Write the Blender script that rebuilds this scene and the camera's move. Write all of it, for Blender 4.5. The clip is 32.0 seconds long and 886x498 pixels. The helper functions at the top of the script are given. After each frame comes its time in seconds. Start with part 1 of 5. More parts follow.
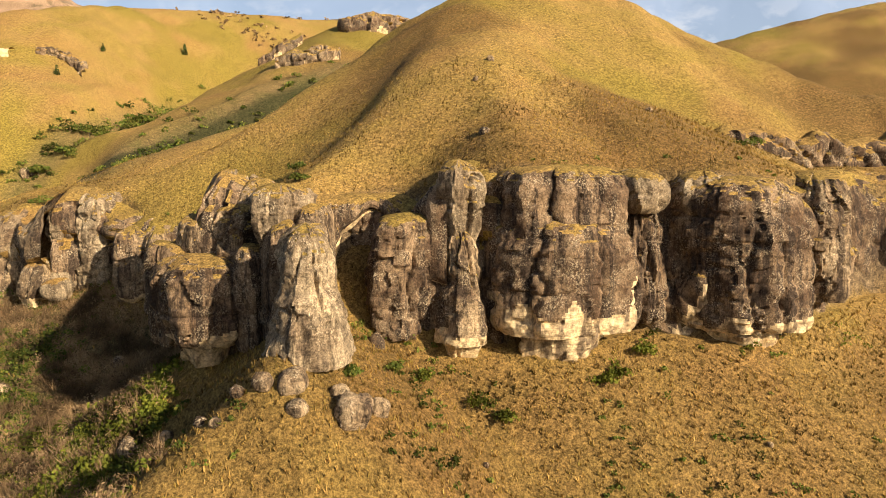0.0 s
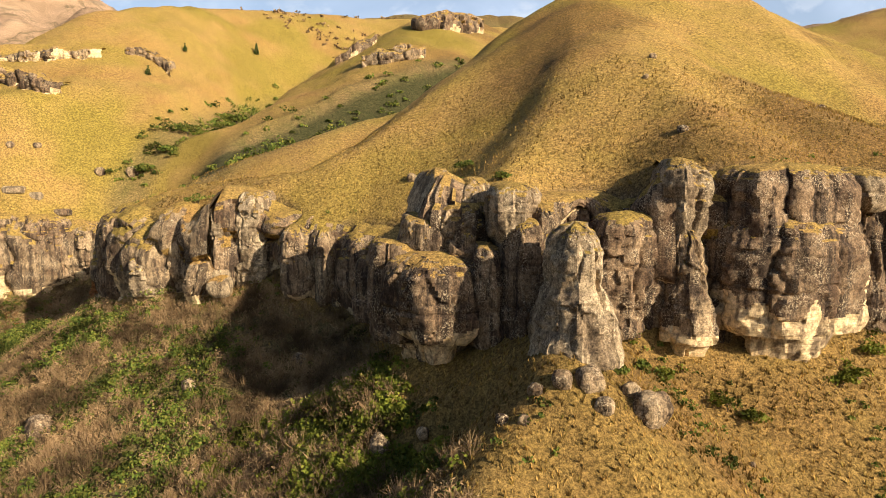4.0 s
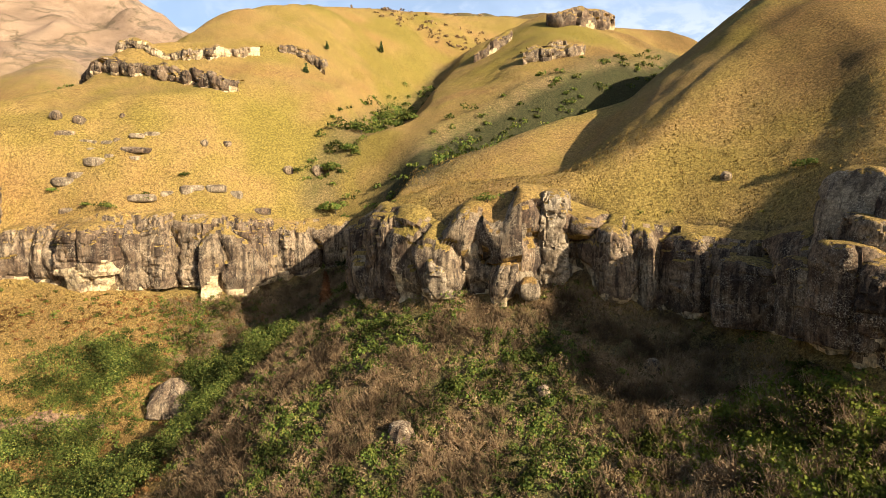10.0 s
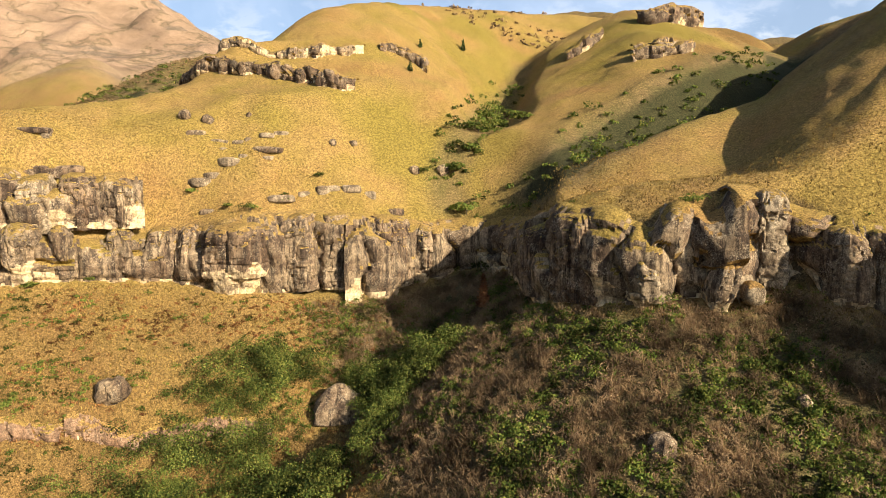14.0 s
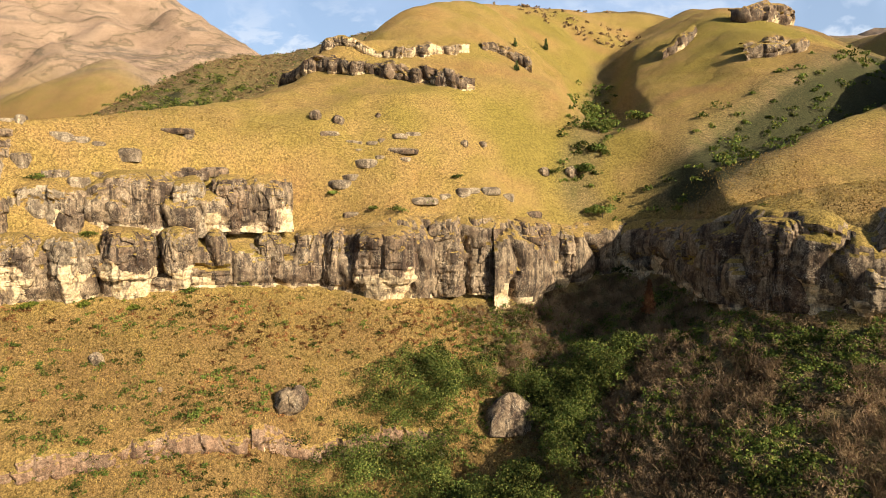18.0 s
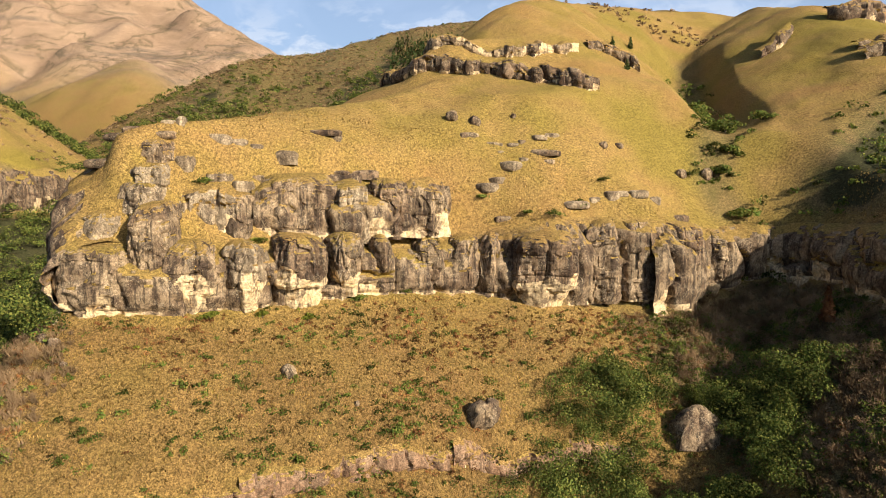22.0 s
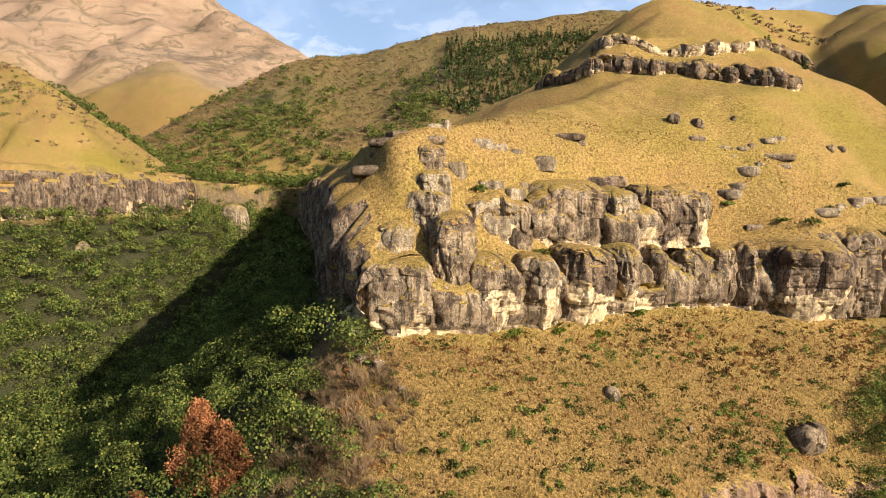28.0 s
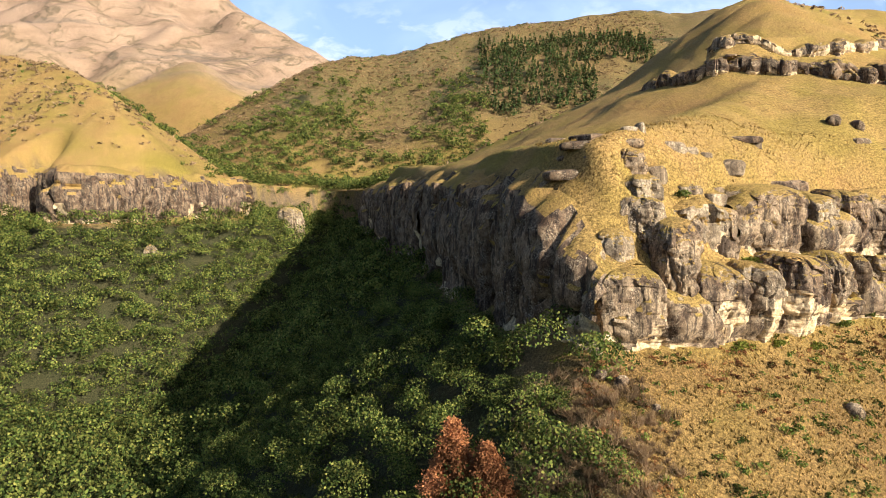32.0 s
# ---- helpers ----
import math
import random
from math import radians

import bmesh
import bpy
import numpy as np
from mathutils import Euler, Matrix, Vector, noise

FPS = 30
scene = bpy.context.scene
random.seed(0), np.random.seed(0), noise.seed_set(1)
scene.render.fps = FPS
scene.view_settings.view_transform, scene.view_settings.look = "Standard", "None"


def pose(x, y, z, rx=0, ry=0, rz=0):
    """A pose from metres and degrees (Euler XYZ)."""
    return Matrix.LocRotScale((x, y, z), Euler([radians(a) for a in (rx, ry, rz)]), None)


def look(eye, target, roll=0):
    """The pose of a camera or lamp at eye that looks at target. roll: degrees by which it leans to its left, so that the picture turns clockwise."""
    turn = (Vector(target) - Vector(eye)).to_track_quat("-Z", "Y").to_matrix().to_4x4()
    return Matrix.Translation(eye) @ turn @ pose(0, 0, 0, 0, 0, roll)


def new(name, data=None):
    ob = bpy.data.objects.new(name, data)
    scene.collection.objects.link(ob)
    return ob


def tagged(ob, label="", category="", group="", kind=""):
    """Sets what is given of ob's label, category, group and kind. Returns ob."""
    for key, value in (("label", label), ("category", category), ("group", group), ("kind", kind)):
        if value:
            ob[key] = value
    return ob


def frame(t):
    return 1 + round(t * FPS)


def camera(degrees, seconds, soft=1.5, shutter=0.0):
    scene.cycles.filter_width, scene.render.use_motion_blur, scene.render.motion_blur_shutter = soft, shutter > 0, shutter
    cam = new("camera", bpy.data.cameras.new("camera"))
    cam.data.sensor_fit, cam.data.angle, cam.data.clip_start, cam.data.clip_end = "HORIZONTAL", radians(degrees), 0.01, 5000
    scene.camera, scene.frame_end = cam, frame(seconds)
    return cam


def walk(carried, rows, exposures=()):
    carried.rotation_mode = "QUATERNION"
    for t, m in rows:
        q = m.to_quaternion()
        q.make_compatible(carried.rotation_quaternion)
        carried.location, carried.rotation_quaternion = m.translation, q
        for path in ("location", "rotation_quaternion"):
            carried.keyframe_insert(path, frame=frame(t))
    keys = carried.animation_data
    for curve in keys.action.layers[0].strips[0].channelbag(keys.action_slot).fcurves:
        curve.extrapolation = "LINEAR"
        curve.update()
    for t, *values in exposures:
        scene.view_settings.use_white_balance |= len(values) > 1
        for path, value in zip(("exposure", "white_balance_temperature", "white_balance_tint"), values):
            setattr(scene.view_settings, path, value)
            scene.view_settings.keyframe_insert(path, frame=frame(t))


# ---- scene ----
cam = camera(72.4, 32.0, 0.8)
METRES, EYE, TILT, LEAN, TURN = 250.0, 60.0, -6.3, -5.3, 0.0
ROWS = [
    (0.0, 0.0, 0.0, 0.0, 0.1, 1.04, 5.62),
    (0.5, -0.007, -0.0004, 0.0007, 0.32, 1.04, 5.59),
    (1.0, -0.0156, -0.0008, 0.0016, 0.5, 1.05, 5.56),
    (1.5, -0.0257, -0.0011, 0.0026, 0.68, 1.04, 5.54),
    (2.0, -0.0369, -0.0014, 0.0037, 0.89, 1.05, 5.53),
    (2.5, -0.0494, -0.0016, 0.005, 1.04, 1.01, 5.51),
    (3.0, -0.0628, -0.0018, 0.0063, 1.23, 1.02, 5.49),
    (3.5, -0.0769, -0.0017, 0.0076, 1.39, 1.02, 5.5),
    (4.0, -0.0917, -0.0017, 0.0089, 1.57, 1.02, 5.47),
    (4.5, -0.1069, -0.0016, 0.0103, 1.69, 1.03, 5.45),
    (6.5, -0.1687, -0.0001, 0.0165, 2.3, 1.04, 5.37),
    (7.0, -0.1845, 0.0004, 0.018, 2.38, 1.05, 5.33),
    (7.5, -0.2003, 0.0009, 0.0197, 2.51, 1.05, 5.3),
    (8.0, -0.2161, 0.0015, 0.0213, 2.57, 1.05, 5.29),
    (8.5, -0.232, 0.0022, 0.023, 2.68, 1.04, 5.28),
    (9.0, -0.2478, 0.003, 0.0247, 2.77, 1.03, 5.28),
    (9.5, -0.2637, 0.0037, 0.0263, 2.9, 1.06, 5.25),
    (10.0, -0.2796, 0.0043, 0.0279, 3.0, 1.09, 5.24),
    (10.5, -0.2956, 0.005, 0.0296, 3.07, 1.09, 5.22),
    (11.0, -0.3116, 0.0057, 0.0311, 3.19, 1.11, 5.21),
    (11.5, -0.3275, 0.0064, 0.0328, 3.28, 1.11, 5.19),
    (12.0, -0.3435, 0.0072, 0.0344, 3.35, 1.13, 5.2),
    (12.5, -0.3596, 0.0079, 0.0362, 3.45, 1.14, 5.2),
    (13.0, -0.3755, 0.0086, 0.038, 3.5, 1.11, 5.22),
    (13.5, -0.3915, 0.0095, 0.0398, 3.56, 1.12, 5.23),
    (14.0, -0.4075, 0.0103, 0.0417, 3.63, 1.12, 5.23),
    (14.5, -0.4234, 0.0113, 0.0435, 3.71, 1.15, 5.22),
    (16.5, -0.4872, 0.0143, 0.051, 3.96, 1.14, 5.2),
    (17.0, -0.5035, 0.015, 0.0531, 4.0, 1.15, 5.2),
    (17.5, -0.5196, 0.0159, 0.0551, 4.06, 1.16, 5.18),
    (18.0, -0.5359, 0.0168, 0.057, 4.08, 1.19, 5.17),
    (18.5, -0.5518, 0.0178, 0.059, 4.16, 1.2, 5.19),
    (19.0, -0.5679, 0.0189, 0.0611, 4.2, 1.2, 5.18),
    (19.5, -0.584, 0.0199, 0.0631, 4.26, 1.22, 5.19),
    (20.0, -0.6002, 0.0208, 0.0654, 4.32, 1.21, 5.18),
    (20.5, -0.6165, 0.0217, 0.0675, 4.31, 1.19, 5.2),
    (21.0, -0.633, 0.0227, 0.0698, 4.31, 1.18, 5.2),
    (21.5, -0.6495, 0.0238, 0.0719, 4.3, 1.18, 5.21),
    (22.0, -0.6658, 0.0246, 0.0738, 4.37, 1.21, 5.23),
    (22.5, -0.682, 0.0255, 0.0759, 4.4, 1.2, 5.25),
    (23.0, -0.6986, 0.0264, 0.0781, 4.43, 1.2, 5.24),
    (23.5, -0.715, 0.0274, 0.0804, 4.52, 1.21, 5.25),
    (24.0, -0.7314, 0.0285, 0.0826, 4.57, 1.25, 5.26),
    (24.5, -0.7478, 0.0295, 0.0848, 4.59, 1.25, 5.26),
    (25.0, -0.7639, 0.0305, 0.0869, 4.67, 1.28, 5.26),
    (25.5, -0.7801, 0.0314, 0.0892, 4.68, 1.27, 5.26),
    (27.5, -0.8452, 0.0347, 0.0977, 4.77, 1.31, 5.24),
    (28.0, -0.8614, 0.0356, 0.1001, 4.81, 1.29, 5.25),
    (28.5, -0.8777, 0.0364, 0.1021, 4.85, 1.32, 5.24),
    (29.0, -0.894, 0.0373, 0.1043, 4.82, 1.34, 5.23),
    (29.5, -0.9103, 0.0381, 0.1067, 4.84, 1.35, 5.26),
    (30.0, -0.9266, 0.0389, 0.1089, 4.88, 1.37, 5.25),
    (30.5, -0.9429, 0.0396, 0.111, 4.93, 1.37, 5.27),
    (31.0, -0.9592, 0.0403, 0.1132, 4.93, 1.39, 5.28),
    (31.5, -0.9755, 0.041, 0.1152, 4.98, 1.38, 5.26),
    (32.0, -0.9918, 0.0417, 0.1172, 4.99, 1.39, 5.26),
]
walk(cam, [(t, pose(0, 0, EYE, TILT, LEAN, TURN) @ pose(METRES * x, METRES * y, METRES * z, 90 + pitch, roll, yaw)) for t, x, y, z, yaw, pitch, roll in ROWS],
     [(0, 0.90, 6500, 10), (7, 1.10, 6050, 8), (12, 1.08, 5950, 8), (17, 0.93, 5880, 8), (24, 0.80, 5740, 9), (28, 0.92, 5640, 9), (32, 1.15, 5420, 9)])

# ---------------------------------------------------------------- light and sky
SUN_TURN, SUN_RISE = 128.5, 24.5      # degrees: from which side (0 is ahead, clockwise), and how high
world = bpy.data.worlds.new("sky")
scene.world = world
world.use_nodes = True
sky = world.node_tree.nodes.new("ShaderNodeTexSky")
sky.sky_type, sky.sun_disc = "NISHITA", False
sky.sun_elevation, sky.sun_rotation = radians(SUN_RISE), radians(SUN_TURN)
sky.air_density, sky.dust_density, sky.ozone_density = 1.0, 2.0, 1.0
backdrop = world.node_tree.nodes["Background"]
world.node_tree.links.new(sky.outputs[0], backdrop.inputs[0])
backdrop.inputs[1].default_value = 0.072
sun = new("sun", bpy.data.lights.new("sun", "SUN"))
sun.data.energy, sun.data.angle, sun.data.color = 5.3, radians(0.6), (1.0, 0.83, 0.60)
sun_way = Vector((math.sin(radians(SUN_TURN)) * math.cos(radians(SUN_RISE)), math.cos(radians(SUN_TURN)) * math.cos(radians(SUN_RISE)), math.sin(radians(SUN_RISE))))
sun.matrix_world = look(sun_way * 500, (0, 0, 0))

# ---------------------------------------------------------------- landform
def lattice(ix, iy, iz, seed):
    """Pseudo-random values in 0..1 at whole-numbered places."""
    h = (ix * 374761393 + iy * 668265263 + iz * 1274126177 + seed * 974634777) & 0xFFFFFFFF
    h = ((h ^ (h >> 13)) * 1274126177) & 0xFFFFFFFF
    return ((h ^ (h >> 16)) & 0xFFFF) / 65535.0


def grain(x, y, z=0.0, seed=0):
    """Smooth value noise, -1..1, for numpy arrays."""
    x, y, z = np.broadcast_arrays(np.asarray(x, float), np.asarray(y, float), np.asarray(z, float))
    fx, fy, fz = np.floor(x), np.floor(y), np.floor(z)
    ix, iy, iz = fx.astype(np.int64), fy.astype(np.int64), fz.astype(np.int64)
    u, v, w = x - fx, y - fy, z - fz
    u, v, w = u * u * (3 - 2 * u), v * v * (3 - 2 * v), w * w * (3 - 2 * w)
    total = 0.0
    for dz, cz in ((0, 1 - w), (1, w)):
        for dy, cy in ((0, 1 - v), (1, v)):
            total = total + cz * cy * (lattice(ix, iy + dy, iz + dz, seed) * (1 - u) + lattice(ix + 1, iy + dy, iz + dz, seed) * u)
    return total * 2 - 1


def fractal(x, y, z=0.0, octaves=4, seed=0):
    total, size, norm = 0.0, 1.0, 0.0
    for i in range(octaves):
        total = total + grain(x / size + 17.3 * i, y / size - 9.1 * i, z / size, seed + i) * size
        norm += size
        size *= 0.5
    return total / norm


def blocks(u, v, seed):
    """Cells of a cracked face: distance to the nearest crack, and a number in 0..1 for each cell, and how its face tilts."""
    u, v = np.broadcast_arrays(np.asarray(u, float), np.asarray(v, float))
    iu, iv = np.floor(u).astype(np.int64), np.floor(v).astype(np.int64)
    first, second, mark = np.full(u.shape, 9.0), np.full(u.shape, 9.0), np.zeros(u.shape)
    tilt_u, tilt_v = np.zeros(u.shape), np.zeros(u.shape)
    for du in (-1, 0, 1):
        for dv in (-1, 0, 1):
            cu, cv = iu + du, iv + dv
            px, py = cu + 0.15 + 0.7 * lattice(cu, cv, 1, seed), cv + 0.15 + 0.7 * lattice(cu, cv, 2, seed)
            d = np.maximum(np.abs(u - px), np.abs(v - py)) * 0.6 + np.hypot(u - px, v - py) * 0.4
            near = d < first
            second = np.where(near, first, np.minimum(second, d))
            mark = np.where(near, lattice(cu, cv, 3, seed), mark)
            tilt_u = np.where(near, (u - px) * (lattice(cu, cv, 4, seed) - 0.5), tilt_u)
            tilt_v = np.where(near, (v - py) * (lattice(cu, cv, 5, seed) - 0.5), tilt_v)
            first = np.where(near, d, first)
    return second - first, mark, tilt_u, tilt_v


def ramp(a, b, x):
    t = np.clip((x - a) / (b - a), 0, 1)
    return t * t * (3 - 2 * t)


def softmax(a, b, r):
    h = np.clip(0.5 + 0.5 * (a - b) / r, 0, 1)
    return b + (a - b) * h + r * h * (1 - h)


def rounded(points, steps):
    """A smooth line through the points (each a tuple of numbers)."""
    p = np.array([points[0], *points, points[-1]], float)
    out = []
    for i in range(1, len(p) - 2):
        for t in np.arange(steps) / steps:
            out.append(0.5 * (2 * p[i] + (p[i + 1] - p[i - 1]) * t + (2 * p[i - 1] - 5 * p[i] + 4 * p[i + 1] - p[i + 2]) * t * t
                              + (3 * p[i] - p[i - 1] - 3 * p[i + 1] + p[i + 2]) * t ** 3))
    return np.array(out + [p[-1]])


def nearest(line, x, y):
    """Distance in plan to a line, and the line's other numbers at the nearest place."""
    best = np.full(x.shape, 1e9)
    extra = [np.zeros(x.shape) for _ in range(line.shape[1] - 2)]
    for a, b in zip(line[:-1], line[1:]):
        dx, dy = b[0] - a[0], b[1] - a[1]
        t = np.clip(((x - a[0]) * dx + (y - a[1]) * dy) / (dx * dx + dy * dy + 1e-9), 0, 1)
        d = np.hypot(x - a[0] - t * dx, y - a[1] - t * dy)
        m = d < best
        best = np.where(m, d, best)
        for k, e in enumerate(extra):
            extra[k] = np.where(m, a[2 + k] + t * (b[2 + k] - a[2 + k]), e)
    return best, extra


def ridge(line, fall, wide, x, y):
    """Height of a crest with its two sides."""
    top = np.full(x.shape, -999.0)
    for a, b in zip(line[:-1], line[1:]):
        dx, dy = b[0] - a[0], b[1] - a[1]
        t = np.clip(((x - a[0]) * dx + (y - a[1]) * dy) / (dx * dx + dy * dy + 1e-9), 0, 1)
        d = np.hypot(x - a[0] - t * dx, y - a[1] - t * dy)
        top = np.maximum(top, a[2] + t * (b[2] - a[2]) - fall * d * d / (d + wide))
    return top


def inside(line, x, y):
    odd = np.zeros(x.shape, bool)
    for a, b in zip(line, np.roll(line, -1, 0)):
        if a[1] != b[1]:
            odd ^= ((a[1] > y) != (b[1] > y)) & (x < (b[0] - a[0]) * (y - a[1]) / (b[1] - a[1]) + a[0])
    return odd


# the foot of the sandstone cliff in plan, with the height of its foot and of its brow
CLIFF_EAST = [(260, 120, 46, 62), (130, 92, 46, 62), (90, 84, 46, 62), (72, 82, 46, 62), (60, 82, 45.5, 62), (47, 72.5, 44.5, 62), (38, 67.5, 43, 62.5),
              (31, 66.5, 42.6, 62.5), (25, 68.5, 44.5, 62), (19, 66.5, 43.8, 63), (12, 64.5, 42.4, 63), (5, 66, 43, 63)]
CLIFF_MIDDLE = [(0, 67, 43.8, 62.5), (-4, 70.5, 50, 59.5), (-7.4, 73, 58, 60), (-10.5, 71, 55, 59.6), (-14, 66.5, 47, 59.5), (-18, 64.5, 43, 60),
                (-22, 63.8, 41.8, 61), (-27, 65, 41.6, 62), (-29.5, 69, 41.6, 60), (-29.5, 77, 42.5, 57), (-33, 87, 42, 55), (-40, 92, 42.5, 55), (-48, 93, 43, 55.5), (-53, 98.5, 49, 57.5)]
CLIFF_GULLY = [(-57, 99.5, 44, 60.5), (-62, 97.5, 43.5, 60), (-66, 98.5, 44, 56.5), (-70, 99.5, 43.5, 58.5), (-75, 100, 43, 55), (-79, 102.5, 42, 56), (-84, 106, 41.5, 57.5), (-89, 111, 41, 57.5), (-91, 120, 41, 57), (-93, 133, 43, 55),
               (-97, 147, 42.5, 54), (-105, 152, 41.5, 53), (-112, 149, 40, 53), (-118, 147, 38.2, 53), (-124, 141, 37.2, 54), (-132, 138.5, 37.2, 55), (-141, 137.5, 37.6, 56)]
CLIFF_WEST = [(-150, 132, 38.4, 55.5), (-158, 130, 38.8, 54), (-166, 132, 40.6, 53), (-177, 128, 42, 51), (-187, 121, 42.5, 51), (-199, 114, 42.5, 52), (-208, 108, 42, 52),
              (-216, 103.5, 42.5, 52), (-225, 99, 43, 53), (-233, 98, 43.5, 54), (-239, 104, 43, 59), (-244, 118, 42, 67), (-254, 152, 42, 69), (-269, 200, 42, 70)]
CLIFF_BACK = [(-292, 272, 42.5, 71), (-326, 358, 44.5, 68), (-342, 388, 47, 67)]
CLIFF_OVER = [(-358, 394, 50, 70), (-372, 372, 51, 71), (-382, 344, 52, 73), (-398, 319, 52, 75), (-418, 298, 52.5, 77),
              (-440, 276, 53, 78), (-460, 284, 53, 78), (-470, 306, 54, 78), (-482, 290, 54, 79), (-510, 258, 54, 80), (-560, 230, 54, 80), (-700, 180, 54, 80)]
CLOSING = [(-1500, 100, 54, 80), (-3500, 100, 54, 80), (-3500, 4800, 54, 80), (3500, 4800, 44, 62), (3500, 300, 46, 62), (900, 240, 46, 62)]
cliff_line = rounded(CLIFF_EAST + CLIFF_MIDDLE + CLIFF_GULLY + CLIFF_WEST + CLIFF_BACK + CLIFF_OVER, 4)
massif = np.vstack([cliff_line, np.array(CLOSING)])

# the grassy rib below the pinnacle: (x, y, height)
RIB = [(-13, 62, 48), (-13.4, 54, 46.4), (-14.6, 50, 45.6), (-18, 46.5, 42), (-22, 41, 38.6), (-28, 32, 33), (-38, 18, 23.5), (-50, 0, 11)]

# the stream bed below the gully: (x, y, depth)
RAVINE = [(-108, 142, 0), (-122, 126, 1), (-136, 109, 6), (-150, 93, 12), (-170, 66, 11), (-195, 28, 3)]

# the line of a broken rock step across the lower slope, in plan
SCARP = [(-222, 72.5), (-211, 78.4), (-200, 84.5), (-192, 89.4), (-183, 94), (-172, 100), (-162, 105), (-154, 109.2), (-148, 111.4), (-141, 113.6)]

# gullies worn into the hillside: (x, y, depth)
GULLIES = [[(-104, 152, 3), (-110, 163, 6), (-104, 178, 8), (-99, 196, 9), (-97, 220, 11), (-88, 250, 8), (-80, 280, 3)],
           [(-84, 148, 1), (-66, 162, 8), (-44, 176, 13), (-24, 190, 15), (0, 212, 10), (14, 240, 4)]]

# crests: (x, y, height), the fall away from them (slope, and the width over which the crest is rounded)
CRESTS = [
    ([(8, 76, 69), (6, 100, 79.6), (7, 130, 98), (14, 150, 109), (19, 166, 118), (36, 205, 122), (70, 330, 140), (130, 500, 165)], 0.86, 13),
    ([(6, 125, 91), (-14, 116, 76), (-28, 108, 68.5), (-50, 112, 63.5), (-72, 117, 62), (-86, 122, 59)], 0.50, 5),
    ([(19, 160, 116), (42, 153, 107), (66, 149, 95), (90, 130, 80), (140, 122, 72), (260, 150, 72)], 0.98, 12),
    ([(-33, 99, 67.8), (-22, 97, 71.2), (-7, 91, 74.8)], 1.0, 1.5),
    ([(-20, 100, 74.2), (-1, 106, 84.8)], 1.0, 1.5),
    ([(-84, 158, 61), (-72, 176, 71), (-55, 198, 88), (-46, 208, 100), (-40, 230, 113), (-30, 290, 140), (-20, 360, 160)], 0.55, 9),
    ([(-228, 122, 74.5), (-210, 144, 80), (-192, 164, 86), (-178, 179, 92), (-168, 190, 97), (-158, 206, 109), (-152, 240, 130), (-135, 300, 149), (-70, 360, 160), (60, 420, 165)], 0.92, 16),
    ([(-182, 199, 107), (-172, 197, 108.5), (-157, 201, 109.5), (-138, 213, 110)], 1.5, 4),
    ([(-228, 122, 74.5), (-238, 150, 75), (-252, 200, 75), (-266, 240, 75), (-288, 290, 77)], 0.5, 8),
    ([(-156, 240, 118), (-205, 320, 104), (-250, 385, 86)], 0.5, 14),
    ([(-427, 306, 80), (-444, 322, 100), (-462, 337, 115), (-520, 385, 146), (-700, 480, 190)], 0.8, 6),
    ([(-475, 560, 100), (-440, 630, 165), (-412, 680, 206), (-340, 730, 232), (-240, 760, 260), (-120, 780, 276), (20, 800, 292)], 0.62, 25),
    ([(150, 380, 135), (200, 420, 162), (270, 420, 180), (330, 430, 190), (520, 470, 200)], 0.6, 20),
    ([(-520, 700, 110), (-620, 850, 190), (-720, 960, 258), (-880, 1160, 335)], 0.6, 30),
    ([(-480, 1250, 250), (-640, 1270, 372), (-776, 1300, 436), (-800, 1310, 432), (-900, 1400, 500), (-1000, 1500, 590), (-1150, 1600, 660), (-1500, 1800, 760), (-2300, 1900, 900)], 0.72, 30),
    ([(-620, 1000, 180), (-760, 1150, 300), (-900, 1400, 480)], 0.5, 20),
    ([(-1020, 900, 260), (-1080, 1200, 440), (-1100, 1650, 660)], 0.72, 30),
    ([(120, 500, 170), (300, 900, 260), (900, 1300, 420), (2000, 1500, 600)], 0.35, 40),
]


def blurred(a, cells, passes=2):
    """A running mean over the grid, along both of its sides."""
    for _ in range(passes):
        for axis in (0, 1):
            b = np.pad(a, [(cells + 1, cells) if k == axis else (0, 0) for k in (0, 1)], mode="edge").cumsum(axis)
            n = a.shape[axis]
            a = (np.take(b, np.arange(2 * cells + 1, 2 * cells + 1 + n), axis) - np.take(b, np.arange(n), axis)) / (2 * cells + 1)
    return a


